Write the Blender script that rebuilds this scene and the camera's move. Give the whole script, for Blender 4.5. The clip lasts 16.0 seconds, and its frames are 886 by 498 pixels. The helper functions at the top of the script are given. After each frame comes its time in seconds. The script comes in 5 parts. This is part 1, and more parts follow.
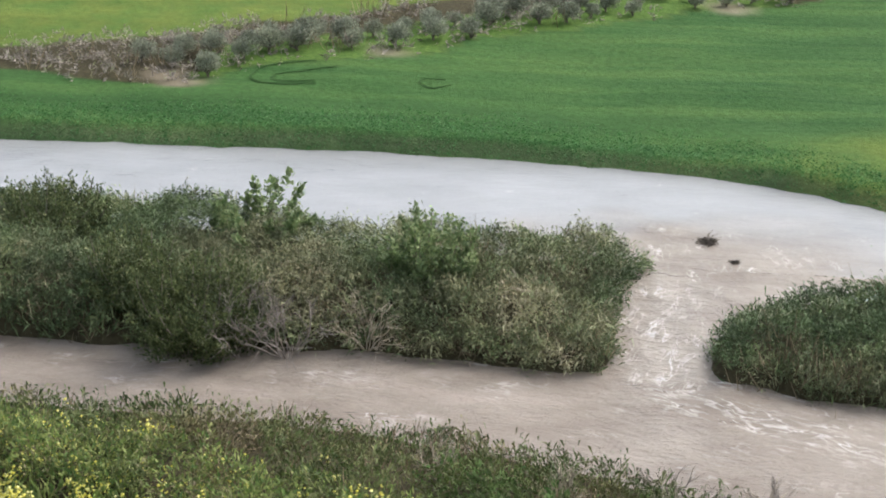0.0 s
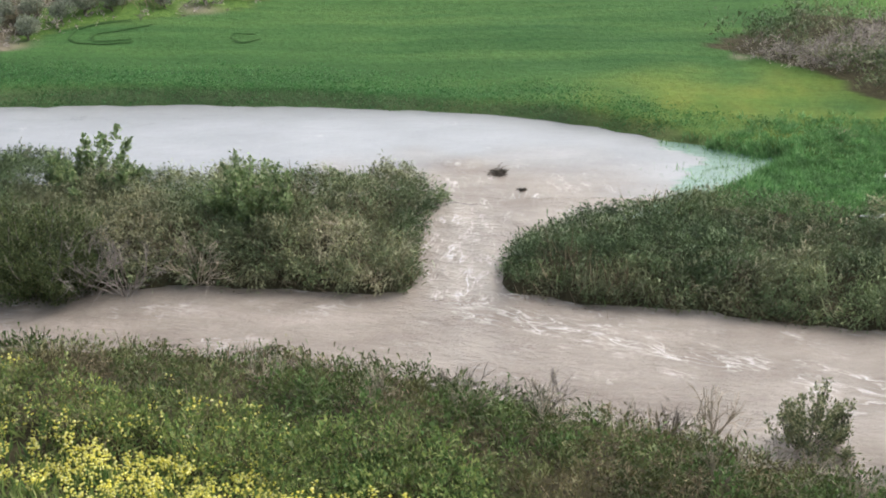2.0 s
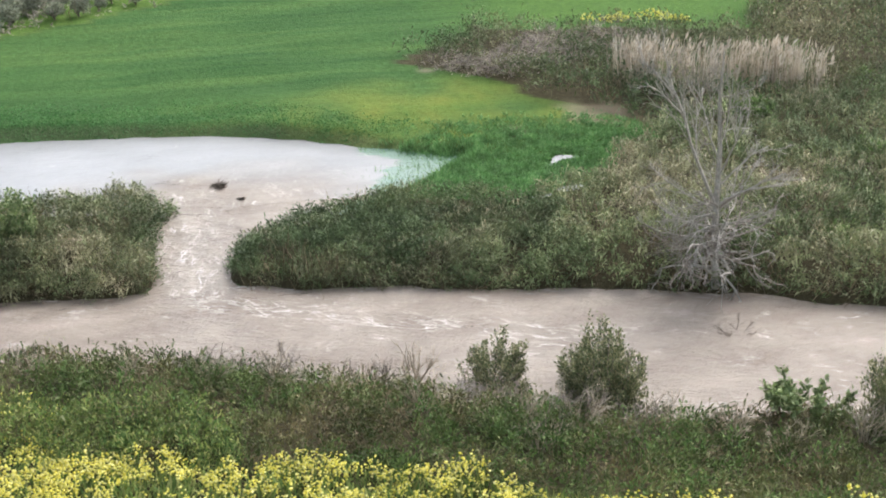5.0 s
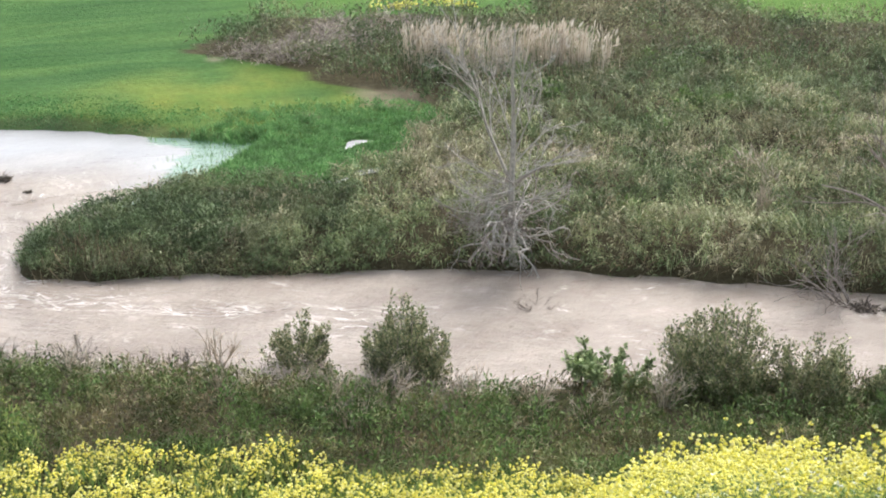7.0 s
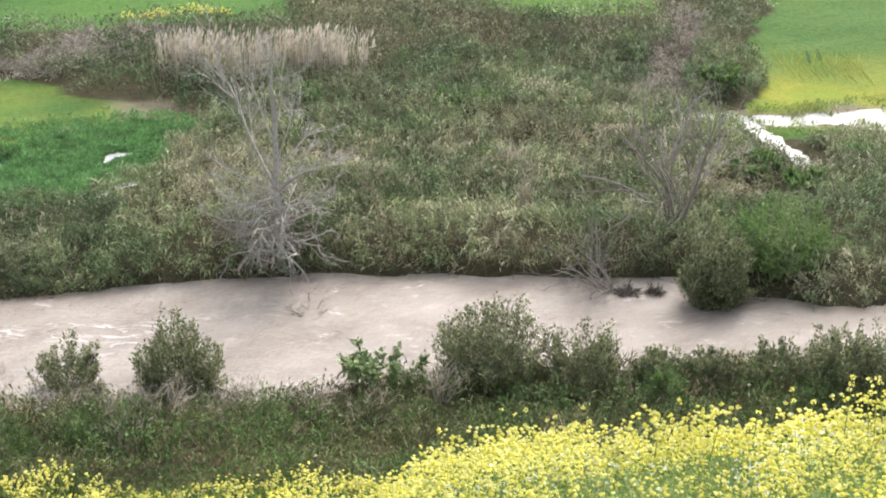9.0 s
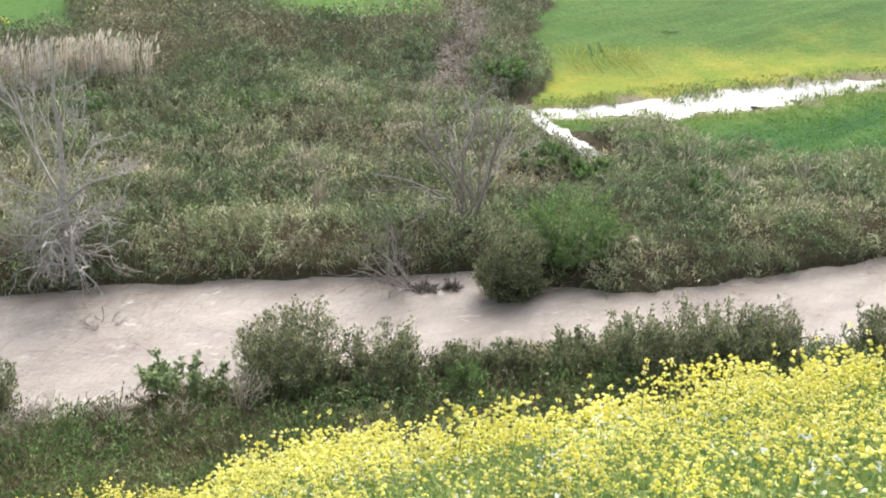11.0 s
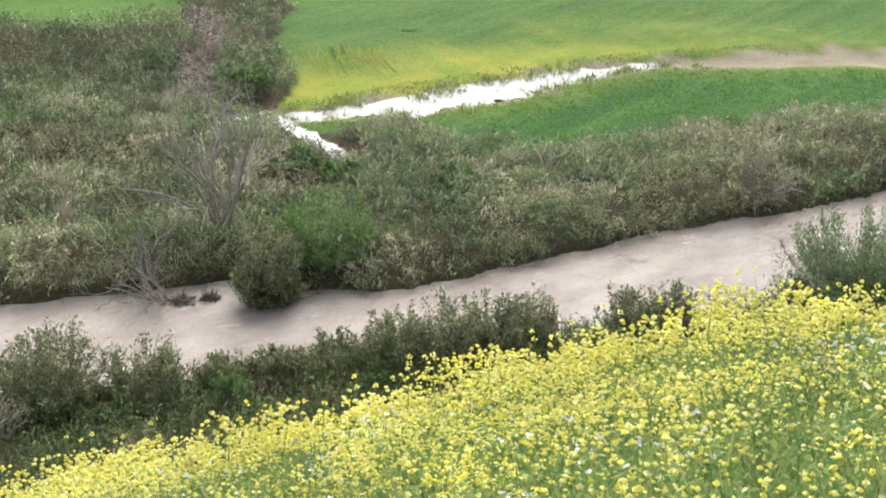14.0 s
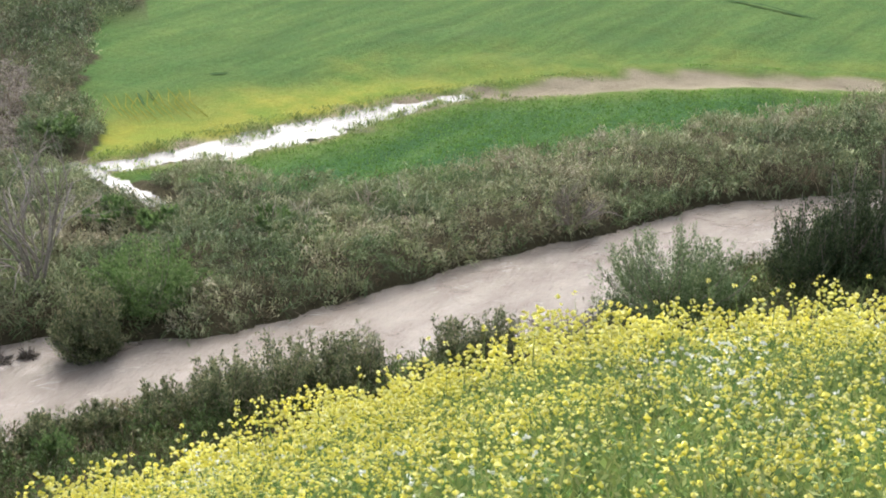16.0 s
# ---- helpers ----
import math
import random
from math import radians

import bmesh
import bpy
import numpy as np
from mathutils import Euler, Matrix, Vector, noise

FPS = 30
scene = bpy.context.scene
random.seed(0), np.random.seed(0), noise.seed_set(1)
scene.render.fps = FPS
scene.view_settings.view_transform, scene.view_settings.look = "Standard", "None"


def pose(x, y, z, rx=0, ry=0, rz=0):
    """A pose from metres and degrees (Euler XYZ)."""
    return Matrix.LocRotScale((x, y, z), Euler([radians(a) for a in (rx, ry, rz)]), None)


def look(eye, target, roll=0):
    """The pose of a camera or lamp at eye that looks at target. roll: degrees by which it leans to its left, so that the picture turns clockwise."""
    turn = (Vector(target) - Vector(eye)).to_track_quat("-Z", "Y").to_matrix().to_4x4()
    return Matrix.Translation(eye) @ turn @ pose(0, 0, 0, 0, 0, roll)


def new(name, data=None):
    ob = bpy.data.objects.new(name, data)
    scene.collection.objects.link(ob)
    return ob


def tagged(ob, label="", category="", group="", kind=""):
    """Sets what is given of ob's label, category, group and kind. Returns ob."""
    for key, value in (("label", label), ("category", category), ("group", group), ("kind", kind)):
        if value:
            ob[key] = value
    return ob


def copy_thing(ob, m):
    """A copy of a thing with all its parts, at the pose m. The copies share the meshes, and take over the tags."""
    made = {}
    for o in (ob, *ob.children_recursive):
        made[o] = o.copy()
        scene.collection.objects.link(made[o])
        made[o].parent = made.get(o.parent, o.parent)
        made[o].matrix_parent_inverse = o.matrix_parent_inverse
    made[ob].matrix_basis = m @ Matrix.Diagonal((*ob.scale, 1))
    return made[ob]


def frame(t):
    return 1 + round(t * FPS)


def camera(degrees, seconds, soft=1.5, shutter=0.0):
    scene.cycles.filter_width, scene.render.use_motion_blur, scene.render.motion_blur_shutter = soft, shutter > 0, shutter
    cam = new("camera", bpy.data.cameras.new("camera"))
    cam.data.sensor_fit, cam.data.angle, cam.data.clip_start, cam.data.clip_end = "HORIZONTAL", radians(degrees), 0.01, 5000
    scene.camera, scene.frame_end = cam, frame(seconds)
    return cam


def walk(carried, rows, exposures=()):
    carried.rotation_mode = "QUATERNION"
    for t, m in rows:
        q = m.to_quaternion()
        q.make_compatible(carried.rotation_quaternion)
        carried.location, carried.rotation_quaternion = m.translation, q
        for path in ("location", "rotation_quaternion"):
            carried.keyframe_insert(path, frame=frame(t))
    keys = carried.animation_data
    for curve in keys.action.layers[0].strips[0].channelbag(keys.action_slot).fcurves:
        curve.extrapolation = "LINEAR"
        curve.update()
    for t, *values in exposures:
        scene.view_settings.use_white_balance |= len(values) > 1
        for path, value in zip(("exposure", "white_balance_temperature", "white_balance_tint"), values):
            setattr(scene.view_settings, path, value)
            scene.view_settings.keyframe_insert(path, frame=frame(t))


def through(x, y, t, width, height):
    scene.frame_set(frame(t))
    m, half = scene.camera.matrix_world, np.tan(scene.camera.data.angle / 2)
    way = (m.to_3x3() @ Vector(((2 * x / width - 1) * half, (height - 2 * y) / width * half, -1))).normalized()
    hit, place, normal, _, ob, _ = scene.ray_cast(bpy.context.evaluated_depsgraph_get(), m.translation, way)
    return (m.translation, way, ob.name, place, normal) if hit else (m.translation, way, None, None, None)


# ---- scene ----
# A flooded river in farmland, seen from a flowering hillside. Water level of the river is z = 0.
cam = camera(32.0, 16.0, soft=1.9)
PATH = [
    (0.0, 0.67, 14.42, 20.3, 69.24, -0.86, 4.52), (0.5, 0.72, 14.31, 20.35, 68.07, -0.99, 3.3),
    (1.0, 0.73, 13.47, 20.5, 67.47, -1.26, 1.29), (1.5, 1.1, 10.9, 21.53, 66.96, -0.48, -0.7),
    (2.0, 1.1, 8.41, 22.48, 67.1, -0.47, -2.79), (2.5, 1.04, 5.74, 23.51, 67.33, 0.34, -4.95),
    (3.0, 0.93, 2.96, 24.55, 67.53, 0.47, -6.87), (3.5, 0.74, 0.04, 25.63, 67.65, 0.78, -8.6),
    (4.0, 0.59, -0.2, 25.43, 67.95, 0.84, -10.46), (6.5, 0.0, 0.0, 24.0, 67.94, -0.77, -19.67),
    (7.0, 0.0, 0.0, 24.0, 68.04, -0.89, -21.89), (7.5, 0.0, 0.0, 24.0, 68.34, -1.02, -24.18),
    (8.0, 0.0, 0.0, 24.0, 68.59, -0.94, -26.64), (8.5, 0.0, 0.0, 24.0, 68.56, -1.11, -28.93),
    (9.0, 0.0, 0.0, 24.0, 68.31, -0.95, -31.09), (9.5, 0.0, 0.0, 24.0, 68.2, -0.93, -33.23),
    (10.0, 0.0, 0.0, 24.0, 68.34, -1.35, -35.33), (12.5, 0.0, 0.0, 24.0, 68.23, -0.7, -43.7),
    (13.0, 0.0, 0.0, 24.0, 68.2, -0.9, -45.2), (13.5, 0.0, 0.0, 24.0, 68.42, -0.78, -47.06),
    (14.0, 0.0, 0.0, 24.0, 68.78, -0.97, -48.88), (14.5, 0.0, 0.0, 24.0, 69.18, -0.81, -50.81),
    (15.0, 0.0, 0.0, 24.0, 69.49, -0.67, -52.73), (15.5, 0.0, 0.0, 24.0, 69.75, -0.6, -54.43),
    (16.0, 0.0, 0.0, 24.0, 70.22, -0.11, -56.27)]
walk(cam, [(t, pose(x, y, z, a, b, c)) for t, x, y, z, a, b, c in PATH],
     [(0.0, 0.94, 6370, 8.2), (3.0, 0.96, 6390, 8.3), (7.0, 1.38, 6420, 9.5), (10.0, 1.44, 6400, 9.5), (13.0, 1.40, 6380, 9.2), (16.0, 1.17, 6420, 9.0)])

# ---- light: overcast sky, a veiled sun beyond the pond ----
SUN_AZ, SUN_EL = 46.0, 47.0
world = bpy.data.worlds.new("overcast")
scene.world = world
world.use_nodes = True
wn, wl = world.node_tree.nodes, world.node_tree.links
sky = wn.new("ShaderNodeTexSky")
sky.sky_type, sky.sun_disc = "NISHITA", False
sky.sun_elevation, sky.sun_rotation = radians(SUN_EL), radians(SUN_AZ)
sky.air_density, sky.dust_density, sky.ozone_density = 1.0, 4.0, 1.0
hs = wn.new("ShaderNodeHueSaturation")
hs.inputs["Saturation"].default_value = 0.54
wl.new(sky.outputs["Color"], hs.inputs["Color"])
wl.new(hs.outputs["Color"], wn["Background"].inputs["Color"])
wn["Background"].inputs["Strength"].default_value = 0.19
sun = new("sun", bpy.data.lights.new("sun", "SUN"))
sun.data.energy, sun.data.angle, sun.data.color = 0.95, radians(26), (1.0, 0.98, 0.95)
sun.matrix_world = look((400 * math.sin(radians(SUN_AZ)), 400 * math.cos(radians(SUN_AZ)), 400 * math.tan(radians(SUN_EL))), (0, 0, 0))

rng = np.random.default_rng(7)


# ---- materials ----
def nodes_of(name):
    m = bpy.data.materials.new(name)
    m.use_nodes = True
    n, l = m.node_tree.nodes, m.node_tree.links
    return m, n, l, n["Principled BSDF"]


def ramp(n, stops):
    r = n.new("ShaderNodeValToRGB")
    e = r.color_ramp.elements
    while len(e) < len(stops):
        e.new(0.5)
    for el, (p, c) in zip(e, stops):
        el.position, el.color = p, (*c, 1)
    return r


def noise_tex(n, l, scale, detail=4, vec=None, rough=0.6):
    t = n.new("ShaderNodeTexNoise")
    t.inputs["Scale"].default_value, t.inputs["Detail"].default_value = scale, detail
    t.inputs["Roughness"].default_value = rough
    if vec is not None:
        l.new(vec, t.inputs["Vector"])
    return t


def mixc(n, l, fac, a, b, mode="MIX"):
    m = n.new("ShaderNodeMix")
    m.data_type, m.blend_type = "RGBA", mode
    for sock, v in ((m.inputs[0], fac), (m.inputs[6], a), (m.inputs[7], b)):
        if isinstance(v, (int, float)):
            sock.default_value = v
        elif isinstance(v, tuple):
            sock.default_value = (*v, 1)
        else:
            l.new(v, sock)
    return m.outputs[2]


def leaf_material(name, stops, patch=None, patch_scale=0.25, through=0.3, gloss=0.55, tint=0.0, lows=0.6, highs=1.32, clump_scale=1.0):
    """Leaves: colour varies leaf by leaf and in patches over the ground; light passes through a little."""
    m, n, l, p = nodes_of(name)
    geo = n.new("ShaderNodeNewGeometry")
    r = ramp(n, stops)
    pick = geo.outputs["Random Per Island"]
    if tint:
        own = n.new("ShaderNodeAttribute")
        own.attribute_name = "tint"
        mf = n.new("ShaderNodeMix")
        mf.inputs[0].default_value = tint
        l.new(pick, mf.inputs[2])
        l.new(own.outputs["Fac"], mf.inputs[3])
        pick = mf.outputs[0]
    l.new(pick, r.inputs["Fac"])
    col = r.outputs["Color"]
    if patch:
        nt = noise_tex(n, l, patch_scale, 4, geo.outputs["Position"])
        f = ramp(n, [(0.48, (0, 0, 0)), (0.64, (1, 1, 1))])
        l.new(nt.outputs["Fac"], f.inputs["Fac"])
        r2 = ramp(n, patch)
        l.new(pick, r2.inputs["Fac"])
        col = mixc(n, l, f.outputs["Color"], col, r2.outputs["Color"])
    clump = noise_tex(n, l, clump_scale, 3, geo.outputs["Position"])
    cr_ = ramp(n, [(0.32, (lows, lows, lows)), (0.68, (highs, highs * 0.985, highs * 0.96))])
    l.new(clump.outputs["Fac"], cr_.inputs["Fac"])
    col = mixc(n, l, 1.0, col, cr_.outputs["Color"], "MULTIPLY")
    tr = n.new("ShaderNodeBsdfTranslucent")
    mx = n.new("ShaderNodeMixShader")
    mx.inputs[0].default_value = through
    l.new(col, p.inputs["Base Color"])
    p.inputs["Roughness"].default_value = gloss
    p.inputs["Specular IOR Level"].default_value = 0.12
    l.new(col, tr.inputs["Color"])
    l.new(p.outputs[0], mx.inputs[1])
    l.new(tr.outputs[0], mx.inputs[2])
    l.new(mx.outputs[0], n["Material Output"].inputs["Surface"])
    return m


def bark_material(name, a, b, scale=6.0):
    m, n, l, p = nodes_of(name)
    tc = n.new("ShaderNodeTexCoord")
    nt = noise_tex(n, l, scale, 6, tc.outputs["Object"])
    r = ramp(n, [(0.3, a), (0.7, b)])
    l.new(nt.outputs["Fac"], r.inputs["Fac"])
    l.new(r.outputs["Color"], p.inputs["Base Color"])
    p.inputs["Roughness"].default_value = 0.85
    bp = n.new("ShaderNodeBump")
    bp.inputs["Strength"].default_value, bp.inputs["Distance"].default_value = 0.5, 0.03
    l.new(nt.outputs["Fac"], bp.inputs["Height"])
    l.new(bp.outputs["Normal"], p.inputs["Normal"])
    return m


def water_material(name, mud, streak, rough, wave, bump, gleam=0.5):
    m, n, l, p = nodes_of(name)
    geo = n.new("ShaderNodeNewGeometry")
    mp = n.new("ShaderNodeMapping")
    mp.inputs["Rotation"].default_value[2] = radians(32)
    mp.inputs["Scale"].default_value = (0.55, 1.2, 1.0)
    l.new(geo.outputs["Position"], mp.inputs["Vector"])
    big = noise_tex(n, l, 0.35, 5, mp.outputs["Vector"])
    r = ramp(n, [(0.3, mud), (0.7, streak)])
    l.new(big.outputs["Fac"], r.inputs["Fac"])
    silt = n.new("ShaderNodeAttribute")
    silt.attribute_name = "silt"
    r2 = ramp(n, [(0.3, (0.162, 0.130, 0.103)), (0.7, (0.290, 0.248, 0.207))])
    l.new(big.outputs["Fac"], r2.inputs["Fac"])
    base = mixc(n, l, silt.outputs["Fac"], r.outputs["Color"], r2.outputs["Color"])
    fo = n.new("ShaderNodeAttribute")
    fo.attribute_name = "foam"
    def own(key):
        a = n.new("ShaderNodeAttribute")
        a.attribute_name = key
        return a.outputs["Fac"]
    flow = n.new("ShaderNodeCombineXYZ")
    l.new(own("along"), flow.inputs[0])
    l.new(own("across"), flow.inputs[1])
    wp = noise_tex(n, l, 0.9, 3, flow.outputs[0])
    wk = n.new("ShaderNodeVectorMath")
    wk.operation = "MULTIPLY_ADD"
    wk.inputs[1].default_value = (1.1, 1.1, 0.0)
    l.new(wp.outputs["Color"], wk.inputs[0])
    l.new(flow.outputs[0], wk.inputs[2])
    nets = []
    for sc_, wide in ((0.85, 0.020), (1.9, 0.028)):
        vo = noise_tex(n, l, sc_, 3, wk.outputs[0], 0.55)
        off = n.new("ShaderNodeMath")
        off.operation = "SUBTRACT"
        off.inputs[1].default_value = 0.5
        l.new(vo.outputs["Fac"], off.inputs[0])
        ab = n.new("ShaderNodeMath")
        ab.operation = "ABSOLUTE"
        l.new(off.outputs[0], ab.inputs[0])
        vr = ramp(n, [(0.0, (1, 1, 1)), (wide * 0.35, (0.7, 0.7, 0.7)), (wide, (0, 0, 0))])
        l.new(ab.outputs[0], vr.inputs["Fac"])
        nets.append(vr.outputs["Color"])
    net = mixc(n, l, 1.0, nets[0], nets[1], "LIGHTEN")
    gnet = noise_tex(n, l, 1.3, 4, wk.outputs[0])
    gnr = ramp(n, [(0.40, (0, 0, 0)), (0.62, (1, 1, 1))])
    l.new(gnet.outputs["Fac"], gnr.inputs["Fac"])
    net = mixc(n, l, 1.0, net, gnr.outputs["Color"], "MULTIPLY")
    gate = ramp(n, [(0.40, (0, 0, 0)), (0.62, (1, 1, 1))])
    gn = noise_tex(n, l, 0.75, 4, geo.outputs["Position"])
    ga = n.new("ShaderNodeMath")
    ga.operation = "MULTIPLY_ADD"
    ga.inputs[1].default_value = 0.5
    l.new(fo.outputs["Fac"], ga.inputs[0])
    gs = n.new("ShaderNodeMath")
    gs.operation = "SUBTRACT"
    gs.inputs[1].default_value = 0.22
    l.new(gn.outputs["Fac"], gs.inputs[0])
    l.new(gs.outputs[0], ga.inputs[2])
    l.new(ga.outputs[0], gate.inputs["Fac"])
    fm = n.new("ShaderNodeMath")
    fm.operation = "MULTIPLY"
    l.new(net, fm.inputs[0])
    l.new(gate.outputs["Color"], fm.inputs[1])
    # drowned wheat seen through the shallows
    dn = noise_tex(n, l, 1.0, 5, None, 0.65)
    dm = n.new("ShaderNodeMapping")
    dm.inputs["Scale"].default_value = (0.5, 1.9, 1.0)
    l.new(geo.outputs["Position"], dm.inputs["Vector"])
    l.new(dm.outputs["Vector"], dn.inputs["Vector"])
    da = n.new("ShaderNodeMath")
    da.operation = "MULTIPLY_ADD"
    da.inputs[1].default_value = 1.5
    l.new(own("shallow"), da.inputs[0])
    l.new(dn.outputs["Fac"], da.inputs[2])
    dr = ramp(n, [(0.85, (0, 0, 0)), (1.55, (0.85, 0.85, 0.85))])
    l.new(da.outputs[0], dr.inputs["Fac"])
    base = mixc(n, l, dr.outputs["Color"], base, (0.110, 0.190, 0.135))
    l.new(mixc(n, l, fm.outputs[0], base, (0.53, 0.495, 0.455)), p.inputs["Base Color"])
    def blend(a, b):
        mx_ = n.new("ShaderNodeMix")
        mx_.inputs[2].default_value, mx_.inputs[3].default_value = a, b
        l.new(silt.outputs["Fac"], mx_.inputs[0])
        return mx_.outputs[0]
    l.new(blend(rough, 0.16), p.inputs["Roughness"])
    p.inputs["IOR"].default_value = 1.33
    l.new(blend(gleam, 0.36), p.inputs["Specular IOR Level"])
    w1 = noise_tex(n, l, wave, 5, mp.outputs["Vector"], 0.65)
    bp = n.new("ShaderNodeBump")
    l.new(blend(bump, 0.13), bp.inputs["Distance"])
    l.new(w1.outputs["Fac"], bp.inputs["Height"])
    l.new(bp.outputs["Normal"], p.inputs["Normal"])
    return m


def ground_material():
    m, n, l, p = nodes_of("earth_and_crops")
    geo = n.new("ShaderNodeNewGeometry")
    pos = geo.outputs["Position"]

    def attr(name):
        a = n.new("ShaderNodeAttribute")
        a.attribute_name = name
        return a.outputs["Fac"]
    fine = noise_tex(n, l, 3.2, 6, pos, 0.7)
    mid = noise_tex(n, l, 0.45, 5, pos)
    mp = n.new("ShaderNodeMapping")
    mp.inputs["Rotation"].default_value[2] = radians(12)
    mp.inputs["Scale"].default_value = (0.05, 0.55, 0.3)
    l.new(pos, mp.inputs["Vector"])
    streaks = noise_tex(n, l, 1.0, 5, mp.outputs["Vector"])
    # undergrowth floor
    soil = ramp(n, [(0.3, (0.030, 0.026, 0.016)), (0.7, (0.075, 0.065, 0.035))])
    l.new(fine.outputs["Fac"], soil.inputs["Fac"])
    # young wheat, dark to bright
    crop = ramp(n, [(0.29, (0.025, 0.068, 0.022)), (0.5, (0.042, 0.097, 0.029)), (0.74, (0.072, 0.128, 0.037))])
    l.new(streaks.outputs["Fac"], crop.inputs["Fac"])
    fcrop = ramp(n, [(0.33, (0.72, 0.72, 0.72)), (0.62, (1.1, 1.1, 1.1))])
    l.new(fine.outputs["Fac"], fcrop.inputs["Fac"])
    cropc = mixc(n, l, 1.0, crop.outputs["Color"], fcrop.outputs["Color"], "MULTIPLY")
    yel = ramp(n, [(0.3, (0.125, 0.180, 0.026)), (0.7, (0.265, 0.245, 0.042))])
    l.new(mid.outputs["Fac"], yel.inputs["Fac"])
    yelc = mixc(n, l, 0.6, yel.outputs["Color"], fcrop.outputs["Color"], "MULTIPLY")
    mud = ramp(n, [(0.3, (0.165, 0.135, 0.095)), (0.7, (0.26, 0.22, 0.16))])
    l.new(mid.outputs["Fac"], mud.inputs["Fac"])
    lush = ramp(n, [(0.3, (0.045, 0.10, 0.02)), (0.7, (0.12, 0.20, 0.04))])
    l.new(fine.outputs["Fac"], lush.inputs["Fac"])
    c = mixc(n, l, attr("crop"), soil.outputs["Color"], cropc)
    c = mixc(n, l, attr("yellow"), c, yelc)
    c = mixc(n, l, attr("lush"), c, lush.outputs["Color"])
    c = mixc(n, l, attr("mud"), c, mud.outputs["Color"])
    l.new(c, p.inputs["Base Color"])
    p.inputs["Roughness"].default_value = 0.9
    p.inputs["Specular IOR Level"].default_value = 0.04
    bp = n.new("ShaderNodeBump")
    bp.inputs["Strength"].default_value, bp.inputs["Distance"].default_value = 0.8, 0.15
    l.new(fine.outputs["Fac"], bp.inputs["Height"])
    l.new(bp.outputs["Normal"], p.inputs["Normal"])
    return m


M_GROUND = ground_material()
M_RIVER = water_material("muddy_river_water", (0.162, 0.130, 0.103), (0.290, 0.248, 0.207), 0.16, 3.4, 0.14, 0.42)
M_POND = water_material("flood_water", (0.200, 0.199, 0.196), (0.255, 0.253, 0.250), 0.06, 2.4, 0.045)
M_SCRUB = leaf_material("bramble_leaves", [(0.1, (0.082, 0.116, 0.054)), (0.5, (0.200, 0.246, 0.113)), (0.8, (0.290, 0.300, 0.165)), (0.95, (0.350, 0.315, 0.215))],
                        [(0.1, (0.167, 0.172, 0.093)), (0.6, (0.290, 0.265, 0.165)), (0.95, (0.430, 0.355, 0.265))], 0.16, through=0.14, tint=0.86, lows=0.5, highs=1.4, clump_scale=1.1)
M_TUFT = leaf_material("rank_grass", [(0.1, (0.105, 0.150, 0.068)), (0.5, (0.225, 0.265, 0.128)), (0.8, (0.310, 0.310, 0.180)), (0.95, (0.390, 0.345, 0.245))],
                       [(0, (0.180, 0.170, 0.105)), (0.5, (0.290, 0.260, 0.170)), (1, (0.420, 0.355, 0.260))], 0.22, through=0.2, tint=0.84, lows=0.55, highs=1.4)
M_GROVE = leaf_material("withered_weeds", [(0, (0.200, 0.175, 0.150)), (0.6, (0.330, 0.290, 0.255)), (0.85, (0.450, 0.390, 0.345)), (1, (0.250, 0.300, 0.122))])
M_SHRUB = leaf_material("narrow_green_leaves", [(0, (0.069, 0.114, 0.048)), (0.6, (0.144, 0.198, 0.088)), (1, (0.237, 0.276, 0.150))], lows=0.55, highs=1.5, clump_scale=2.2)
M_WILLOW = leaf_material("willow_leaves", [(0, (0.080, 0.105, 0.052)), (0.6, (0.165, 0.185, 0.092)), (1, (0.330, 0.305, 0.190))], lows=0.5, highs=1.5, clump_scale=2.6)
M_FIG = leaf_material("broad_leaves", [(0, (0.100, 0.150, 0.062)), (0.6, (0.200, 0.262, 0.115)), (1, (0.310, 0.350, 0.190))])
M_FRESH = leaf_material("fresh_leaves", [(0, (0.075, 0.135, 0.042)), (0.6, (0.130, 0.200, 0.068)), (1, (0.20, 0.265, 0.11))], through=0.4, lows=0.7, highs=1.35, clump_scale=2.0)
M_LUSH = leaf_material("dark_green_weed_leaves", [(0, (0.058, 0.108, 0.033)), (0.6, (0.115, 0.185, 0.058)), (1, (0.19, 0.26, 0.10))], through=0.3, lows=0.6, highs=1.35, clump_scale=1.6)
M_OLIVE = leaf_material("olive_leaves", [(0, (0.144, 0.162, 0.114)), (0.6, (0.240, 0.262, 0.192)), (1, (0.360, 0.372, 0.288))])
M_DRY = leaf_material("dry_stalks", [(0, (0.10, 0.078, 0.050)), (0.6, (0.21, 0.165, 0.105)), (1, (0.34, 0.27, 0.18))], through=0.15)
M_REED = leaf_material("dry_reed", [(0, (0.36, 0.30, 0.23)), (0.6, (0.55, 0.48, 0.385)), (1, (0.68, 0.62, 0.52))], through=0.2, lows=0.8, highs=1.2)
M_CROP = leaf_material("wheat_blades", [(0, (0.049, 0.146, 0.047)), (0.6, (0.083, 0.203, 0.065)), (1, (0.112, 0.234, 0.088))], lows=0.8, highs=1.15)
M_CROP_R = leaf_material("yellowish_wheat_blades", [(0, (0.085, 0.185, 0.036)), (0.6, (0.140, 0.255, 0.050)), (1, (0.185, 0.290, 0.068))], lows=0.8, highs=1.15)
M_HERB = leaf_material("mustard_leaves", [(0, (0.105, 0.185, 0.062)), (0.6, (0.225, 0.290, 0.085)), (1, (0.365, 0.385, 0.155))])
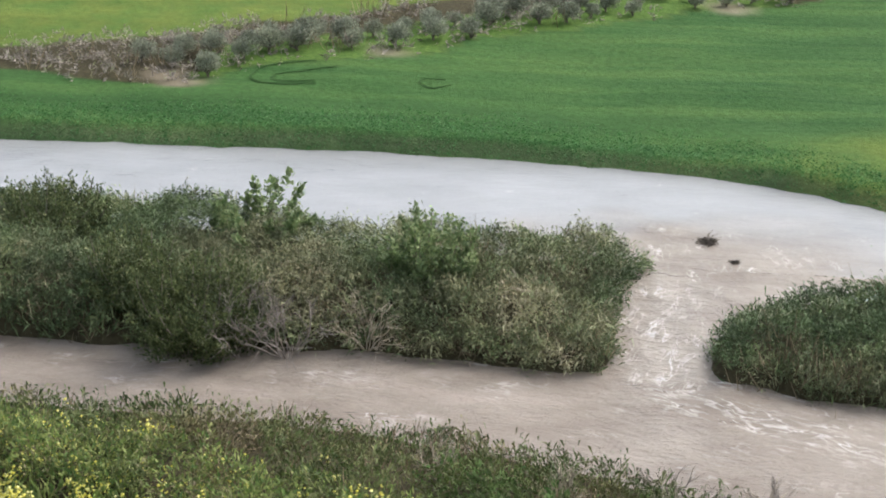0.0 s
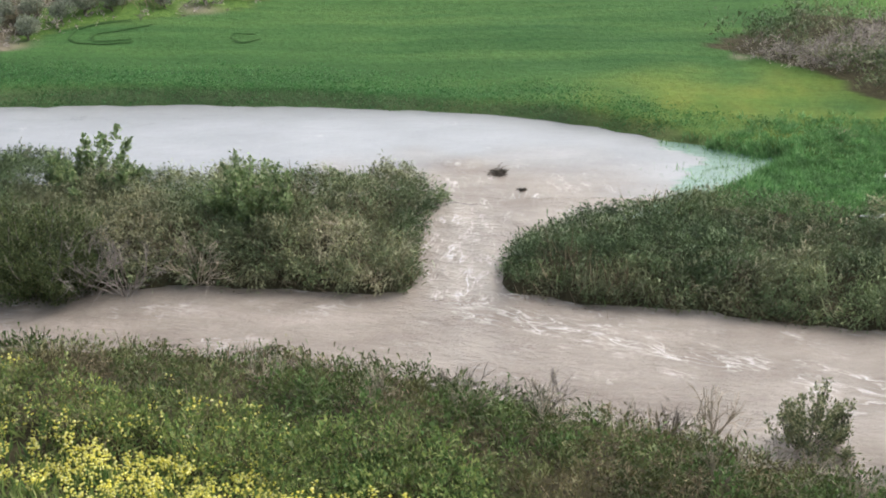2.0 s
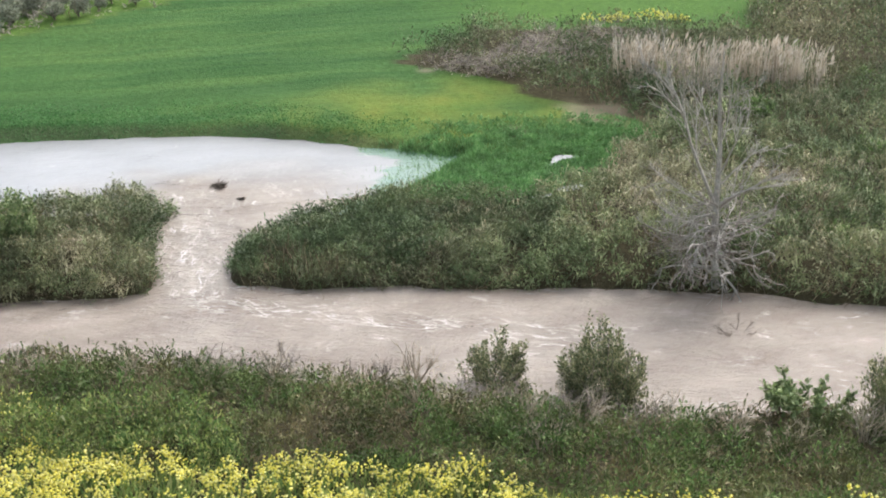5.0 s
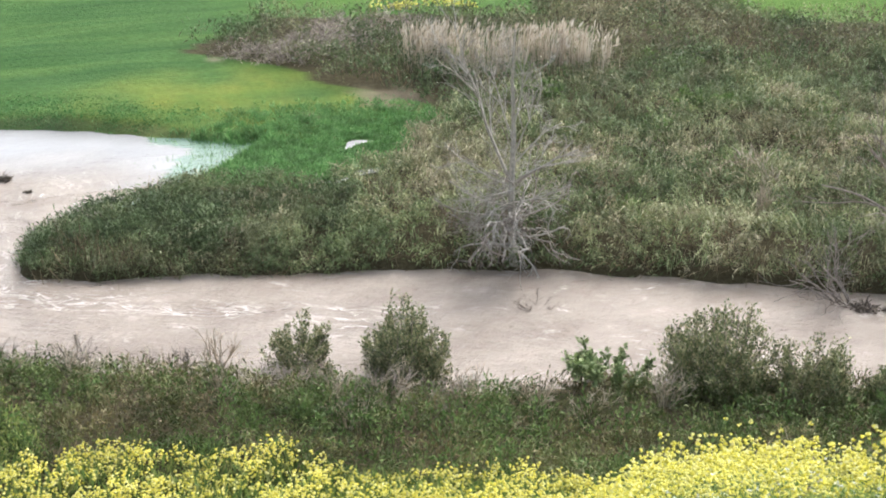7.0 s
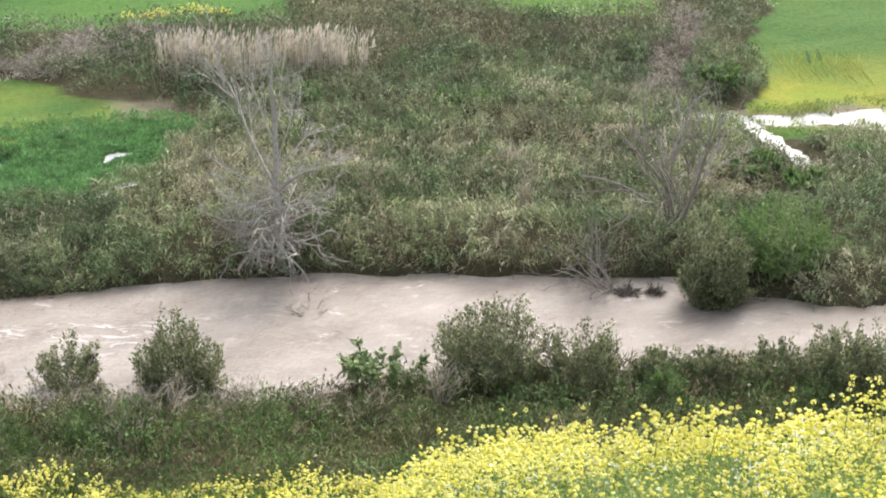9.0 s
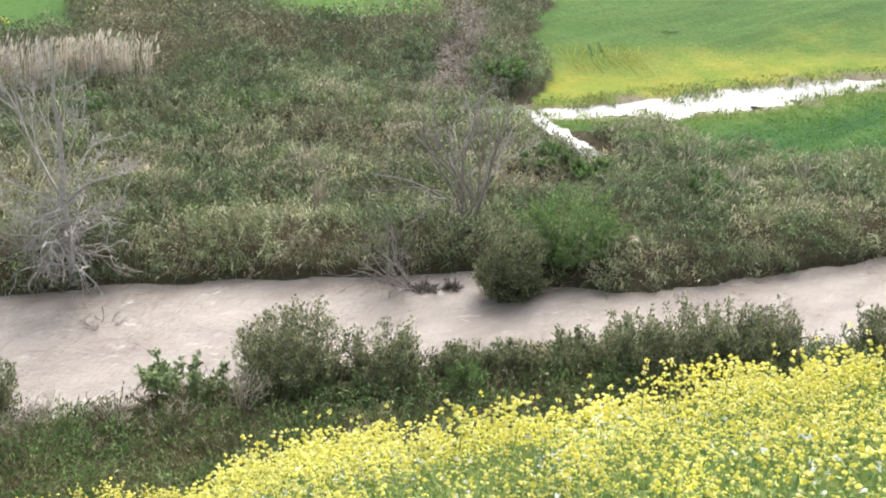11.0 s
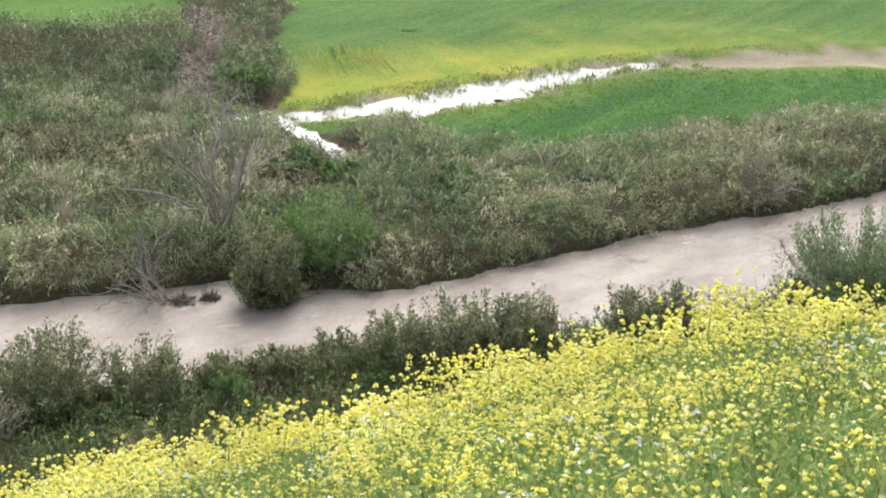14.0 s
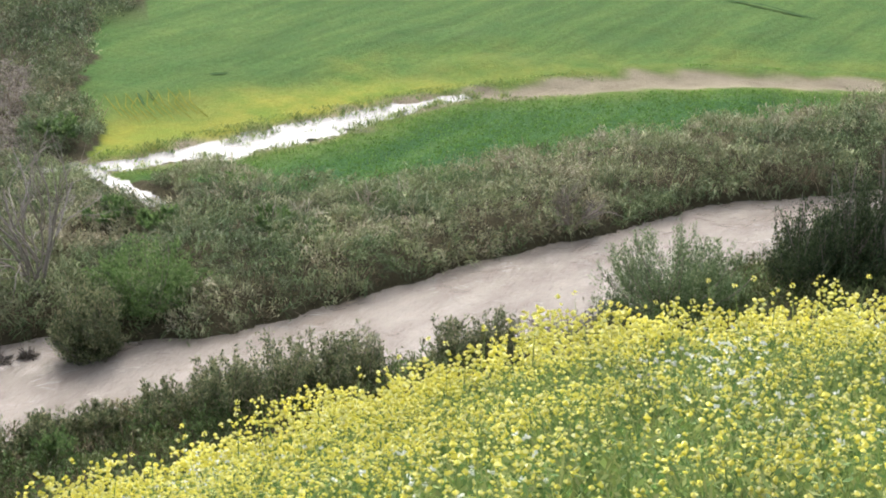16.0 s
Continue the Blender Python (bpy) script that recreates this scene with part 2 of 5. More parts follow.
M_PETAL = leaf_material("mustard_petals", [(0, (0.74, 0.67, 0.11)), (0.55, (0.83, 0.78, 0.20)), (1, (0.90, 0.88, 0.48))], through=0.35, lows=0.75, highs=1.12)
M_WHITE = leaf_material("white_petals", [(0, (0.60, 0.62, 0.55)), (1, (0.85, 0.86, 0.82))], through=0.3)
M_WET = leaf_material("wet_wheat_blades", [(0, (0.085, 0.190, 0.060)), (0.6, (0.145, 0.285, 0.100)), (1, (0.240, 0.390, 0.170))], lows=0.6, highs=1.25)
M_GREY = bark_material("grey_dead_twigs", (0.15, 0.125, 0.105), (0.31, 0.265, 0.225))
M_BANK = leaf_material("bank_weed_leaves", [(0.1, (0.050, 0.078, 0.024)), (0.5, (0.106, 0.136, 0.048)), (0.85, (0.175, 0.176, 0.080)), (0.97, (0.265, 0.230, 0.130))],
                       [(0.1, (0.078, 0.074, 0.034)), (0.6, (0.150, 0.126, 0.062)), (0.95, (0.255, 0.208, 0.122))], 0.3, through=0.15, tint=0.8, lows=0.5, highs=1.45, clump_scale=1.1)
M_CYPRESS = leaf_material("dark_evergreen_leaves", [(0, (0.035, 0.056, 0.026)), (0.6, (0.072, 0.100, 0.046)), (1, (0.140, 0.165, 0.080))], through=0.1, lows=0.5, highs=1.4, clump_scale=2.0)
M_STRAW = bark_material("straw_coloured_stalks", (0.26, 0.215, 0.155), (0.46, 0.39, 0.29))
M_ISLET = leaf_material("dark_willow_leaves", [(0, (0.045, 0.065, 0.026)), (0.6, (0.095, 0.120, 0.048)), (1, (0.18, 0.19, 0.09))], lows=0.5, highs=1.5, clump_scale=2.2)
M_DEAD = bark_material("bleached_dead_wood", (0.23, 0.21, 0.18), (0.44, 0.40, 0.35))
M_BARK = bark_material("brown_bark", (0.06, 0.048, 0.035), (0.16, 0.13, 0.10))
M_TWIG = bark_material("grey_brown_twigs", (0.13, 0.105, 0.085), (0.26, 0.215, 0.175))


# ---- mesh helpers ----
def mesh_faces(name, verts, nper, mat):
    """One mesh of many loose faces with nper corners each; verts is (faces * nper, 3)."""
    verts = np.asarray(verts, dtype=np.float32).reshape(-1, 3)
    count = len(verts) // nper
    me = bpy.data.meshes.new(name)
    me.vertices.add(len(verts))
    me.vertices.foreach_set("co", verts.ravel())
    me.loops.add(len(verts))
    me.loops.foreach_set("vertex_index", np.arange(len(verts), dtype=np.int32))
    me.polygons.add(count)
    me.polygons.foreach_set("loop_start", np.arange(0, len(verts), nper, dtype=np.int32))
    me.polygons.foreach_set("loop_total", np.full(count, nper, dtype=np.int32))
    me.update(calc_edges=True)
    me.materials.append(mat)
    return me


def mesh_grid(name, pts, mat, smooth=True, wrap=False):
    """A sheet from an (a, b, 3) array of points."""
    a, b = pts.shape[:2]
    idx = np.arange(a * b).reshape(a, b)
    if wrap:
        idx = np.concatenate([idx, idx[:1]], 0)
    q = np.stack([idx[:-1, :-1], idx[1:, :-1], idx[1:, 1:], idx[:-1, 1:]], -1).reshape(-1, 4)
    me = bpy.data.meshes.new(name)
    me.vertices.add(a * b)
    me.vertices.foreach_set("co", pts.astype(np.float32).ravel())
    me.loops.add(q.size)
    me.loops.foreach_set("vertex_index", q.astype(np.int32).ravel())
    me.polygons.add(len(q))
    me.polygons.foreach_set("loop_start", np.arange(0, q.size, 4, dtype=np.int32))
    me.polygons.foreach_set("loop_total", np.full(len(q), 4, dtype=np.int32))
    me.polygons.foreach_set("use_smooth", np.full(len(q), smooth))
    me.update(calc_edges=True)
    me.materials.append(mat)
    return me


def put_attr(me, name, values):
    at = me.attributes.new(name, "FLOAT", "POINT")
    at.data.foreach_set("value", np.asarray(values, dtype=np.float32).ravel())


def unit(v):
    return v / np.maximum(np.linalg.norm(v, axis=-1, keepdims=True), 1e-9)


def leaves(base, way, length, width):
    """Lozenge leaves: four corners each, from base along way."""
    base, way = np.asarray(base, float), unit(np.asarray(way, float))
    side = unit(np.cross(way, rng.normal(size=way.shape)))
    length, width = np.asarray(length)[:, None], np.asarray(width)[:, None]
    up = np.cross(side, way) * width * 0.25
    mid = base + way * length * 0.5 + up
    return np.stack([base, mid + side * width * 0.5, base + way * length, mid - side * width * 0.5], 1).reshape(-1, 3)


def sphere_dirs(count, low=-0.2):
    z = rng.uniform(low, 1, count)
    a = rng.uniform(0, 2 * math.pi, count)
    r = np.sqrt(np.maximum(0, 1 - z * z))
    return np.stack([r * np.cos(a), r * np.sin(a), z], 1)


def dome_leaves(centre, radius, height, per, length, width, upward=0.5, low=-0.05, spread=0.7, inner=0.62, sprig=1, loose=0.14):
    """Leaves over rounded bushes; centre (n, 3), radius and height (n,), per leaves on each."""
    n = len(centre)
    per = max(1, per // sprig) * sprig
    d = np.repeat(sphere_dirs(n * per // sprig, low), sprig, 0)
    c = np.repeat(centre, per, 0)
    r, h = np.repeat(radius, per), np.repeat(height, per)
    k = np.repeat(rng.uniform(inner, 1.05, n * per // sprig), sprig)
    base = c + d * np.stack([r, r, h], 1) * k[:, None]
    if sprig > 1:
        base = base + rng.normal(size=base.shape) * (loose * np.sqrt(r * h))[:, None]
    way = d * 0.8 + np.array([0, 0, upward]) + rng.normal(size=d.shape) * spread
    ln = length * rng.uniform(0.55, 1.4, n * per)
    wd = width * rng.uniform(0.6, 1.3, n * per)
    return leaves(base, way, ln, wd)


def tube(path, radii, sides=6):
    """Quads of a tapered tube along a path."""
    path, radii = np.asarray(path, float), np.asarray(radii, float)
    tang = unit(np.gradient(path, axis=0))
    ref = np.where(np.abs(tang[:, 2:3]) > 0.9, np.array([[1.0, 0, 0]]), np.array([[0, 0, 1.0]]))
    u = unit(np.cross(tang, ref))
    v = np.cross(tang, u)
    a = np.arange(sides) * 2 * math.pi / sides
    ring = path[:, None] + radii[:, None, None] * (u[:, None] * np.cos(a)[None, :, None] + v[:, None] * np.sin(a)[None, :, None])
    nx = np.roll(ring, -1, 1)
    return np.stack([ring[:-1], nx[:-1], nx[1:], ring[1:]], 2).reshape(-1, 3)


def part(name, verts, mat, parent, label="", nper=4):
    ob = new(name, mesh_faces(name, verts, nper, mat))
    ob.parent = parent
    if label:
        ob["label"] = label
    return ob


def thing(name, place, label, category, group="", turn=0.0):
    ob = new(name)
    ob.matrix_basis = pose(*place, 0, 0, turn)
    return tagged(ob, label, category, group)


def stuff(name, verts, mat, label, category, nper=4):
    return tagged(new(name, mesh_faces(name, verts, nper, mat)), label, category, kind="stuff")


# ---- the plan ----
def line(pts):
    a = np.array(pts, float)
    return a[:, 0], a[:, 1]


FAR_X, FAR_Y = line([(-60, 64), (-17, 58.6), (-12, 58), (-4, 58.3), (2, 57.4), (6.2, 57.2), (10, 56.2), (15.5, 54.7), (20, 53.7), (24.3, 51.9), (28.2, 50),
                     (32.5, 47.6), (36, 45.4), (38.4, 44.2), (39.8, 41.2), (42, 38.5), (46.6, 37), (53.3, 34.9), (57.6, 33.9), (60.5, 32), (68.4, 29.5), (74, 24.5), (90, 14), (140, -18)])
NEAR_X, NEAR_Y = line([(-60, 58), (-15, 53.6), (-8, 53.2), (-3, 52.5), (1.2, 51.3), (4.4, 49.8), (5.8, 49.0), (9.3, 47.4), (12.1, 45.6), (17.4, 43.0), (19.2, 42), (22.2, 42), (27, 39.7), (31.6, 38),
                       (36.6, 35.7), (40, 32.8), (43.4, 30.6), (47, 28.1), (52, 26.8), (58, 25.6), (64, 23.6), (74, 17), (90, 6), (140, -26)])
PF_X, PF_Y = line([(-60, 79), (-23, 78.3), (-8, 78.5), (1, 77.7), (6, 76.8), (9, 75.9), (11.5, 74.6), (14.2, 72.8), (17, 71), (19.4, 69.8)])
PN_X, PN_Y = line([(-60, 72), (-19, 69.2), (-12, 67.8), (-7, 66.8), (0, 66), (3, 66.8), (4.2, 66), (6.8, 63.6), (8.4, 62.9), (11, 63.4), (13.2, 64.0), (14.6, 65.0), (16.4, 66.6), (18.0, 68.4), (19.6, 69.9)])
GL_Y, GL_X = line([(56, 1.6), (57.4, 2.3), (58.2, 2.7), (60.5, 2.8), (63.5, 3.3), (66, 4.2), (68, 3.4)])
GR_Y, GR_X = line([(56, 6.4), (57.2, 6.2), (59, 5.8), (60, 5.9), (61.2, 6.5), (62.3, 7.5), (63.2, 9), (64, 11), (68, 14)])
SCRUB_EDGE = [(13.5, 64.5), (19, 61.2), (23.8, 64.3), (29, 70.2), (27, 74.5), (22.6, 81), (18.5, 84.7), (23, 89), (28, 94), (36, 96), (60, 112), (95, 130),
              (92, 88), (73, 77), (62, 67.5), (57, 60), (53.5, 57.5), (54.3, 53), (55.7, 46.6), (59, 42.3), (67.3, 39), (76.8, 33.7), (86.6, 27), (110, 12), (140, -18)]
STREAM = [(52.0, 60.0, 0.3), (53.6, 57.7, 0.6), (57, 55.9, 1.2), (60.3, 54.3, 1.7), (63.5, 53.1, 1.9), (67.3, 52, 1.7), (71.5, 51, 1.1), (75.5, 49.1, 0.6), (79, 46.3, 1.3), (84.3, 42, 1.7), (88, 36.8, 1.5), (91, 30, 1.0), (95, 20, 1.2)]
GLADE = [(25, 90.5), (31, 88.8), (41, 87), (44, 92), (60, 120), (40, 120), (28, 98)]
GLADE_R = [(54, 80), (62, 76), (66, 80), (60, 88), (53, 92)]
PUDDLES = [[(22.2, 67.0, 0.05), (23.1, 67.9, 0.36), (24.0, 67.8, 0.06)], [(19.6, 62.3, 0.04), (20.5, 62.2, 0.2), (20.9, 62.6, 0.05)], [(21.2, 62.9, 0.05), (21.9, 63.3, 0.3), (22.7, 63.4, 0.12)]]
BRANCH = [(53.6, 59.2, 0.4), (53.3, 57.2, 0.42), (52.8, 55.6, 0.46), (52.6, 54.3, 0.55), (52.1, 52.9, 0.5), (51.7, 51.7, 0.42), (51.4, 50.2, 0.12)]
OL_X, OL_Y = line([(-60, 84), (-27, 86.5), (-19.4, 85), (-16.8, 84.5), (-15, 88.3), (-9, 90.2), (-2, 96.2), (8.4, 102.4), (14, 105), (40, 126)])
OU_X, OU_Y = line([(-60, 86), (-28, 90), (-25, 91.7), (-20, 94), (-8.7, 102), (5, 112), (20, 124), (40, 140)])
CREST_A, CREST_D, CREST_DIP = np.array([(-180, 26, 27), (0, 26, 29.6), (25, 25, 29.2), (31, 24, 28.3), (40, 22, 27.4), (46, 22, 26.1), (54, 22, 24.1), (61, 22, 22.0), (68, 23, 20.9), (75, 25, 20), (90, 30, 17), (180, 30, 8)], float).T


SOIL_SPOTS = [(-18.5, 87, 1.2), (-17.4, 85.5, 1.0), (-7.9, 91.9, 1.0), (10.5, 104, 1.4), (26.7, 73.7, 1.5), (22, 72.5, 0.8), (20.2, 83.2, 0.4)]


def smooth(a, b, x):
    t = np.clip((x - a) / (b - a), 0, 1)
    return t * t * (3 - 2 * t)


def value_noise(x, y, scale, seed=0):
    """Soft random relief over the plan, -1 to 1."""
    g = np.random.default_rng(100 + seed).uniform(-1, 1, (257, 257))
    u, v = np.asarray(x) / scale + 60.37, np.asarray(y) / scale + 71.13
    i, j = np.floor(u).astype(int), np.floor(v).astype(int)
    a, b = u - i, v - j
    a, b = a * a * (3 - 2 * a), b * b * (3 - 2 * b)
    i, j = i % 256, j % 256
    return (g[i, j] * (1 - a) + g[i + 1, j] * a) * (1 - b) + (g[i, j + 1] * (1 - a) + g[i + 1, j + 1] * a) * b


def inside(poly, x, y):
    r = np.zeros(np.shape(x), bool)
    for (x1, y1), (x2, y2) in zip(poly, poly[1:] + poly[:1]):
        if y1 != y2:
            r ^= ((y1 > y) != (y2 > y)) & (x < (x2 - x1) * (y - y1) / (y2 - y1) + x1)
    return r


def ribbon_depth(pts, x, y):
    """How far inside a ribbon (x, y, half width) a place lies; negative outside."""
    best = np.full(np.shape(x), -99.0)
    for (x1, y1, w1), (x2, y2, w2) in zip(pts, pts[1:]):
        dx, dy = x2 - x1, y2 - y1
        t = np.clip(((x - x1) * dx + (y - y1) * dy) / (dx * dx + dy * dy), 0, 1)
        best = np.maximum(best, w1 + (w2 - w1) * t - np.hypot(x - x1 - t * dx, y - y1 - t * dy))
    return best


def river_depth(x, y):
    return np.minimum(np.interp(x, FAR_X, FAR_Y) - y, y - np.interp(x, NEAR_X, NEAR_Y)) * 0.88 + 0.25 * value_noise(x, y, 1.3, 5)


def pond_depth(x, y):
    d = np.minimum(np.interp(x, PF_X, PF_Y) - y, y - np.interp(x, PN_X, PN_Y))
    return np.minimum(d, (19.6 - x)) * 0.95 + 0.2 * value_noise(x, y, 0.9, 6)


def gap_depth(x, y):
    d = np.minimum(x - np.interp(y, GL_Y, GL_X), np.interp(y, GR_Y, GR_X) - x)
    return np.where((y > 55.5) & (y < 68), d, -9.0) + 0.15 * value_noise(x, y, 0.8, 7)


def plain(x, y):
    r = np.hypot(x, y)
    return 0.5 + 0.035 * np.clip(r - 72, 0, 500) + 0.10 * value_noise(x, y, 9, 1) * smooth(60, 90, r)


def hill(x, y):
    a, d = np.degrees(np.arctan2(x, y)), np.hypot(x, y)
    low = np.interp(d, [0, 6, 12, 20, 28, 34, 45], [22.3, 17, 11.4, 6.2, 3.2, 2.1, 1.2])
    cd, dip = np.interp(a, CREST_A, CREST_D), np.interp(a, CREST_A, CREST_DIP)
    cz = 24 - cd * np.tan(np.radians(dip)) - 0.95
    edge = np.maximum(cd + 8, np.interp(a, [0, 20, 40, 60, 75, 100, 180], [48, 43, 44, 52, 60, 80, 90]))
    f = np.clip((d - cd) / (edge - cd), 0, 1)
    high = np.where(d < cd, 22.3 + (cz - 22.3) * d / cd, cz + (0.9 - cz) * (1 - (1 - f) ** 1.7))
    z = low + (high - low) * smooth(12, 34, a)
    back = smooth(115, 150, np.abs(a - 30))
    return z * (1 - back) + (22.3 + 0.05 * d) * back + 0.12 * value_noise(x, y, 2.6, 2)


def ground(x, y):
    x, y = np.asarray(x, float), np.asarray(y, float)
    mid_y = (np.interp(x, FAR_X, FAR_Y) + np.interp(x, NEAR_X, NEAR_Y)) / 2
    far_side = 0.75 + (plain(x, y) - 0.5) + 0.15 * value_noise(x, y, 4, 3) * (1 - 0.9 * smooth(-4, -1, ribbon_depth(STREAM, x, y)))
    shore = np.maximum(-np.maximum(river_depth(x, y), gap_depth(x, y)), 0)
    far_side = far_side - 0.5 * smooth(2.2, 0, shore)
    land = np.where(y > mid_y, far_side, np.maximum(hill(x, y) * smooth(0, 4, shore), np.minimum(0.25 + 0.16 * shore, 1.1)))
    pond = smooth(-0.9, 1.0, pond_depth(x, y))
    field = smooth(0, 3, -pond_depth(x, y))
    land = land - (land + 0.05) * pond
    land = land - (land + 0.7) * smooth(-0.2, 0.35, river_depth(x, y))
    land = land - (land + 0.5) * smooth(-0.3, 0.4, gap_depth(x, y))
    wet = np.maximum(ribbon_depth(STREAM, x, y), ribbon_depth(BRANCH, x, y))
    wet = wet + 0.4 * value_noise(x, y, 2.3, 8) + 0.25 * value_noise(x, y, 0.8, 9)
    return land - 0.34 * smooth(-0.9, 0.9, wet)


def cover(x, y):
    """What grows where: scrub, crop, yellow, lush, mud (0 to 1 each)."""
    mid_y = (np.interp(x, FAR_X, FAR_Y) + np.interp(x, NEAR_X, NEAR_Y)) / 2
    far_side = y > mid_y
    poly = SCRUB_EDGE + [(140, -30), (30, 30), (0, 50), (6, 58)]
    jx, jy = x + 0.8 * value_noise(x, y, 2.5, 11), y + 0.8 * value_noise(x, y, 2.5, 12)
    scrub_r = inside(poly, jx, jy) & far_side
    islet = far_side & (x < 5) & (y < np.interp(x, PN_X, PN_Y) + 0.3)
    islet |= far_side & (x >= 5) & (x < 19) & (y < np.interp(x, [5.8, 7.4, 9, 11, 13.3, 15.6, 18, 19.5], [59.6, 61.7, 62.8, 63.1, 63.0, 62.3, 61.2, 60.8]))
    grove = far_side & (jy > np.interp(jx, OL_X, OL_Y)) & (jy < np.interp(jx, OU_X, OU_Y))
    glade = inside(GLADE, jx, jy) | inside(GLADE_R, jx, jy)
    scrub = (scrub_r | islet | grove) & ~glade
    crop = far_side & ~scrub
    beyond = far_side & (jy >= np.interp(jx, OU_X, OU_Y)) & (x < 20)
    rfield = crop & (x > 50)
    s = ribbon_depth(STREAM, x, y)
    upper = rfield & (y > np.interp(x, [50, 57, 66, 77, 90, 98], [60, 56.5, 53.5, 50, 40, 20]))
    yellow = 0.32 * beyond + 0.9 * upper * (0.35 + 0.65 * smooth(90, 68, x)) * smooth(-11, -1.5, s + 2.5 * value_noise(x, y, 5, 13)) + 0.35 * rfield * ~upper * smooth(-4, 0, s) + 0.12 * upper * (1 - smooth(-11, -1.5, s)) + 0.03 * (crop & (x < 50))
    dry_edge = (~upper & crop & (x < 40)) * smooth(5, 0.5, np.hypot((x - 20) * 0.7, (y - 75) * 0.9) - 3.5) * (0.62 + 0.45 * value_noise(x, y, 2, 14))
    yellow = np.maximum(yellow, np.clip(dry_edge, 0, 1) * 0.42)
    near = ~far_side
    soil_spots = 0.0 * x
    for sx, sy, sr in SOIL_SPOTS:
        soil_spots = np.maximum(soil_spots, 0.75 * smooth(sr * 1.4, sr * 0.3, np.hypot(x - sx, (y - sy) * 0.8) + sr * 0.6 * value_noise(x, y, 1.2, 16)))
    mud = 0.95 * smooth(-0.8, 0.2, s + 0.8 * value_noise(x, y, 1.5, 15)) + 0.2 * far_side * smooth(0.6, 0.1, np.abs(pond_depth(x, y) + 0.15))
    mud = np.maximum(mud, soil_spots)
    verge = far_side & (x < 14) & (x > -17) & (jy > np.interp(jx, OL_X, OL_Y)) & (jy < np.interp(jx, OL_X, OL_Y) + 6)
    soft_glade = np.mean([inside(GLADE, jx + a, jy + b) for a in (-3, -1, 1, 3) for b in (-3, 0, 3)], axis=0)
    lush = near * smooth(40, 34, np.hypot(x, y)) + 0.55 * np.maximum(soft_glade * ~scrub, inside(GLADE_R, jx, jy)) + 0.8 * verge
    return scrub, crop * 1.0, np.clip(yellow, 0, 1), np.clip(lush, 0, 1), np.clip(mud, 0, 1)


# ---- ground: one sheet to the horizon ----
ang = np.radians(np.concatenate([np.arange(-34, 39.5, 0.47), np.arange(39.5, 63, 0.22), np.arange(63, 100, 0.47), np.arange(100, 326, 5.0)]))
rad = np.concatenate([[0.05], np.arange(0.8, 34, 0.8), np.arange(34, 71, 0.45), np.arange(71, 92, 0.28), np.arange(92, 108, 0.45), np.geomspace(108, 3200, 36)])
A, D = np.meshgrid(ang, rad, indexing="ij")
GX, GY = D * np.sin(A), D * np.cos(A)
GZ = ground(GX, GY)
g_me = mesh_grid("ground", np.stack([GX, GY, GZ], -1)[::-1], M_GROUND, wrap=True)
sc, cr, ye, lu, mu = (np.asarray(v, float)[::-1] for v in cover(GX, GY))
for key, val in (("crop", cr), ("yellow", ye), ("lush", lu), ("mud", mu)):
    put_attr(g_me, key, val)
tagged(new("ground", g_me), "farmland with young green wheat, muddy banks and scrub", "ground", kind="structure")

# ---- water ----
CURRENT = [(5.2, 66.5, 0.9), (4.6, 64, 0.9), (4.4, 61.5, 1.1), (4.6, 59, 1.2), (5.6, 56.5, 1.2), (8, 54.6, 0.8), (11, 53, 0.5), (15, 51, 0.35), (19, 49, 0.25)]
xs = np.arange(-58, 136, 0.3)
ny, fy = np.interp(xs, NEAR_X, NEAR_Y) - 0.9, np.interp(xs, FAR_X, FAR_Y) + 0.9
vs = np.linspace(0, 1, 46)
RX = np.repeat(xs[:, None], 46, 1)
RY = ny[:, None] + (fy - ny)[:, None] * vs
rough_w = smooth(-1.2, 0.6, ribbon_depth(CURRENT, RX, RY))
RZ = 0.035 * value_noise(RX, RY, 0.9, 21) + 0.02 * value_noise(RX, RY, 0.4, 22) + rough_w * (0.06 * value_noise(RX, RY, 0.8, 23) + 0.03 * value_noise(RX, RY, 0.4, 24))
rv = mesh_grid("river_water", np.stack([RX, RY, RZ], -1), M_RIVER)
calm = np.clip(0.55 + 0.6 * value_noise(RX * 0.6 + RY * 0.5, RY * 2.2 - RX * 1.1, 2.2, 25), 0, 1) * 0.75
put_attr(rv, "along", RX * 1.15 * 0.36)
put_attr(rv, "across", (RY - RY[:, :1]) * 0.95)
put_attr(rv, "foam", np.clip(rough_w * (0.75 + 0.5 * value_noise(RX, RY, 0.6, 26)) + calm * 0.45, 0, 1))
tagged(new("river_water", rv), "muddy brown river in flood with streaks of foam", "water", kind="structure")

xs = np.arange(-58, 21, 0.4)
ny, fy = np.interp(xs, PN_X, PN_Y) - 0.8 - 0.9 * smooth(2.0, 3.5, xs) * smooth(9.0, 7.0, xs), np.interp(xs, PF_X, PF_Y) + 0.8
PX = np.repeat(xs[:, None], 40, 1)
PY = ny[:, None] + (fy - ny)[:, None] * np.linspace(0, 1, 40)
PZ = 0.40 + 0.008 * value_noise(PX, PY, 0.8, 27) - 0.3 * smooth(0.09, 0.0, np.linspace(0, 1, 40))[None, :]
pd = mesh_grid("pond_water", np.stack([PX, PY, PZ], -1), M_POND)
mix_in = smooth(8.5, 3.5, np.hypot((PX - 5.4) * 0.8, PY - 64.5) + 1.2 * value_noise(PX, PY, 2.0, 32))
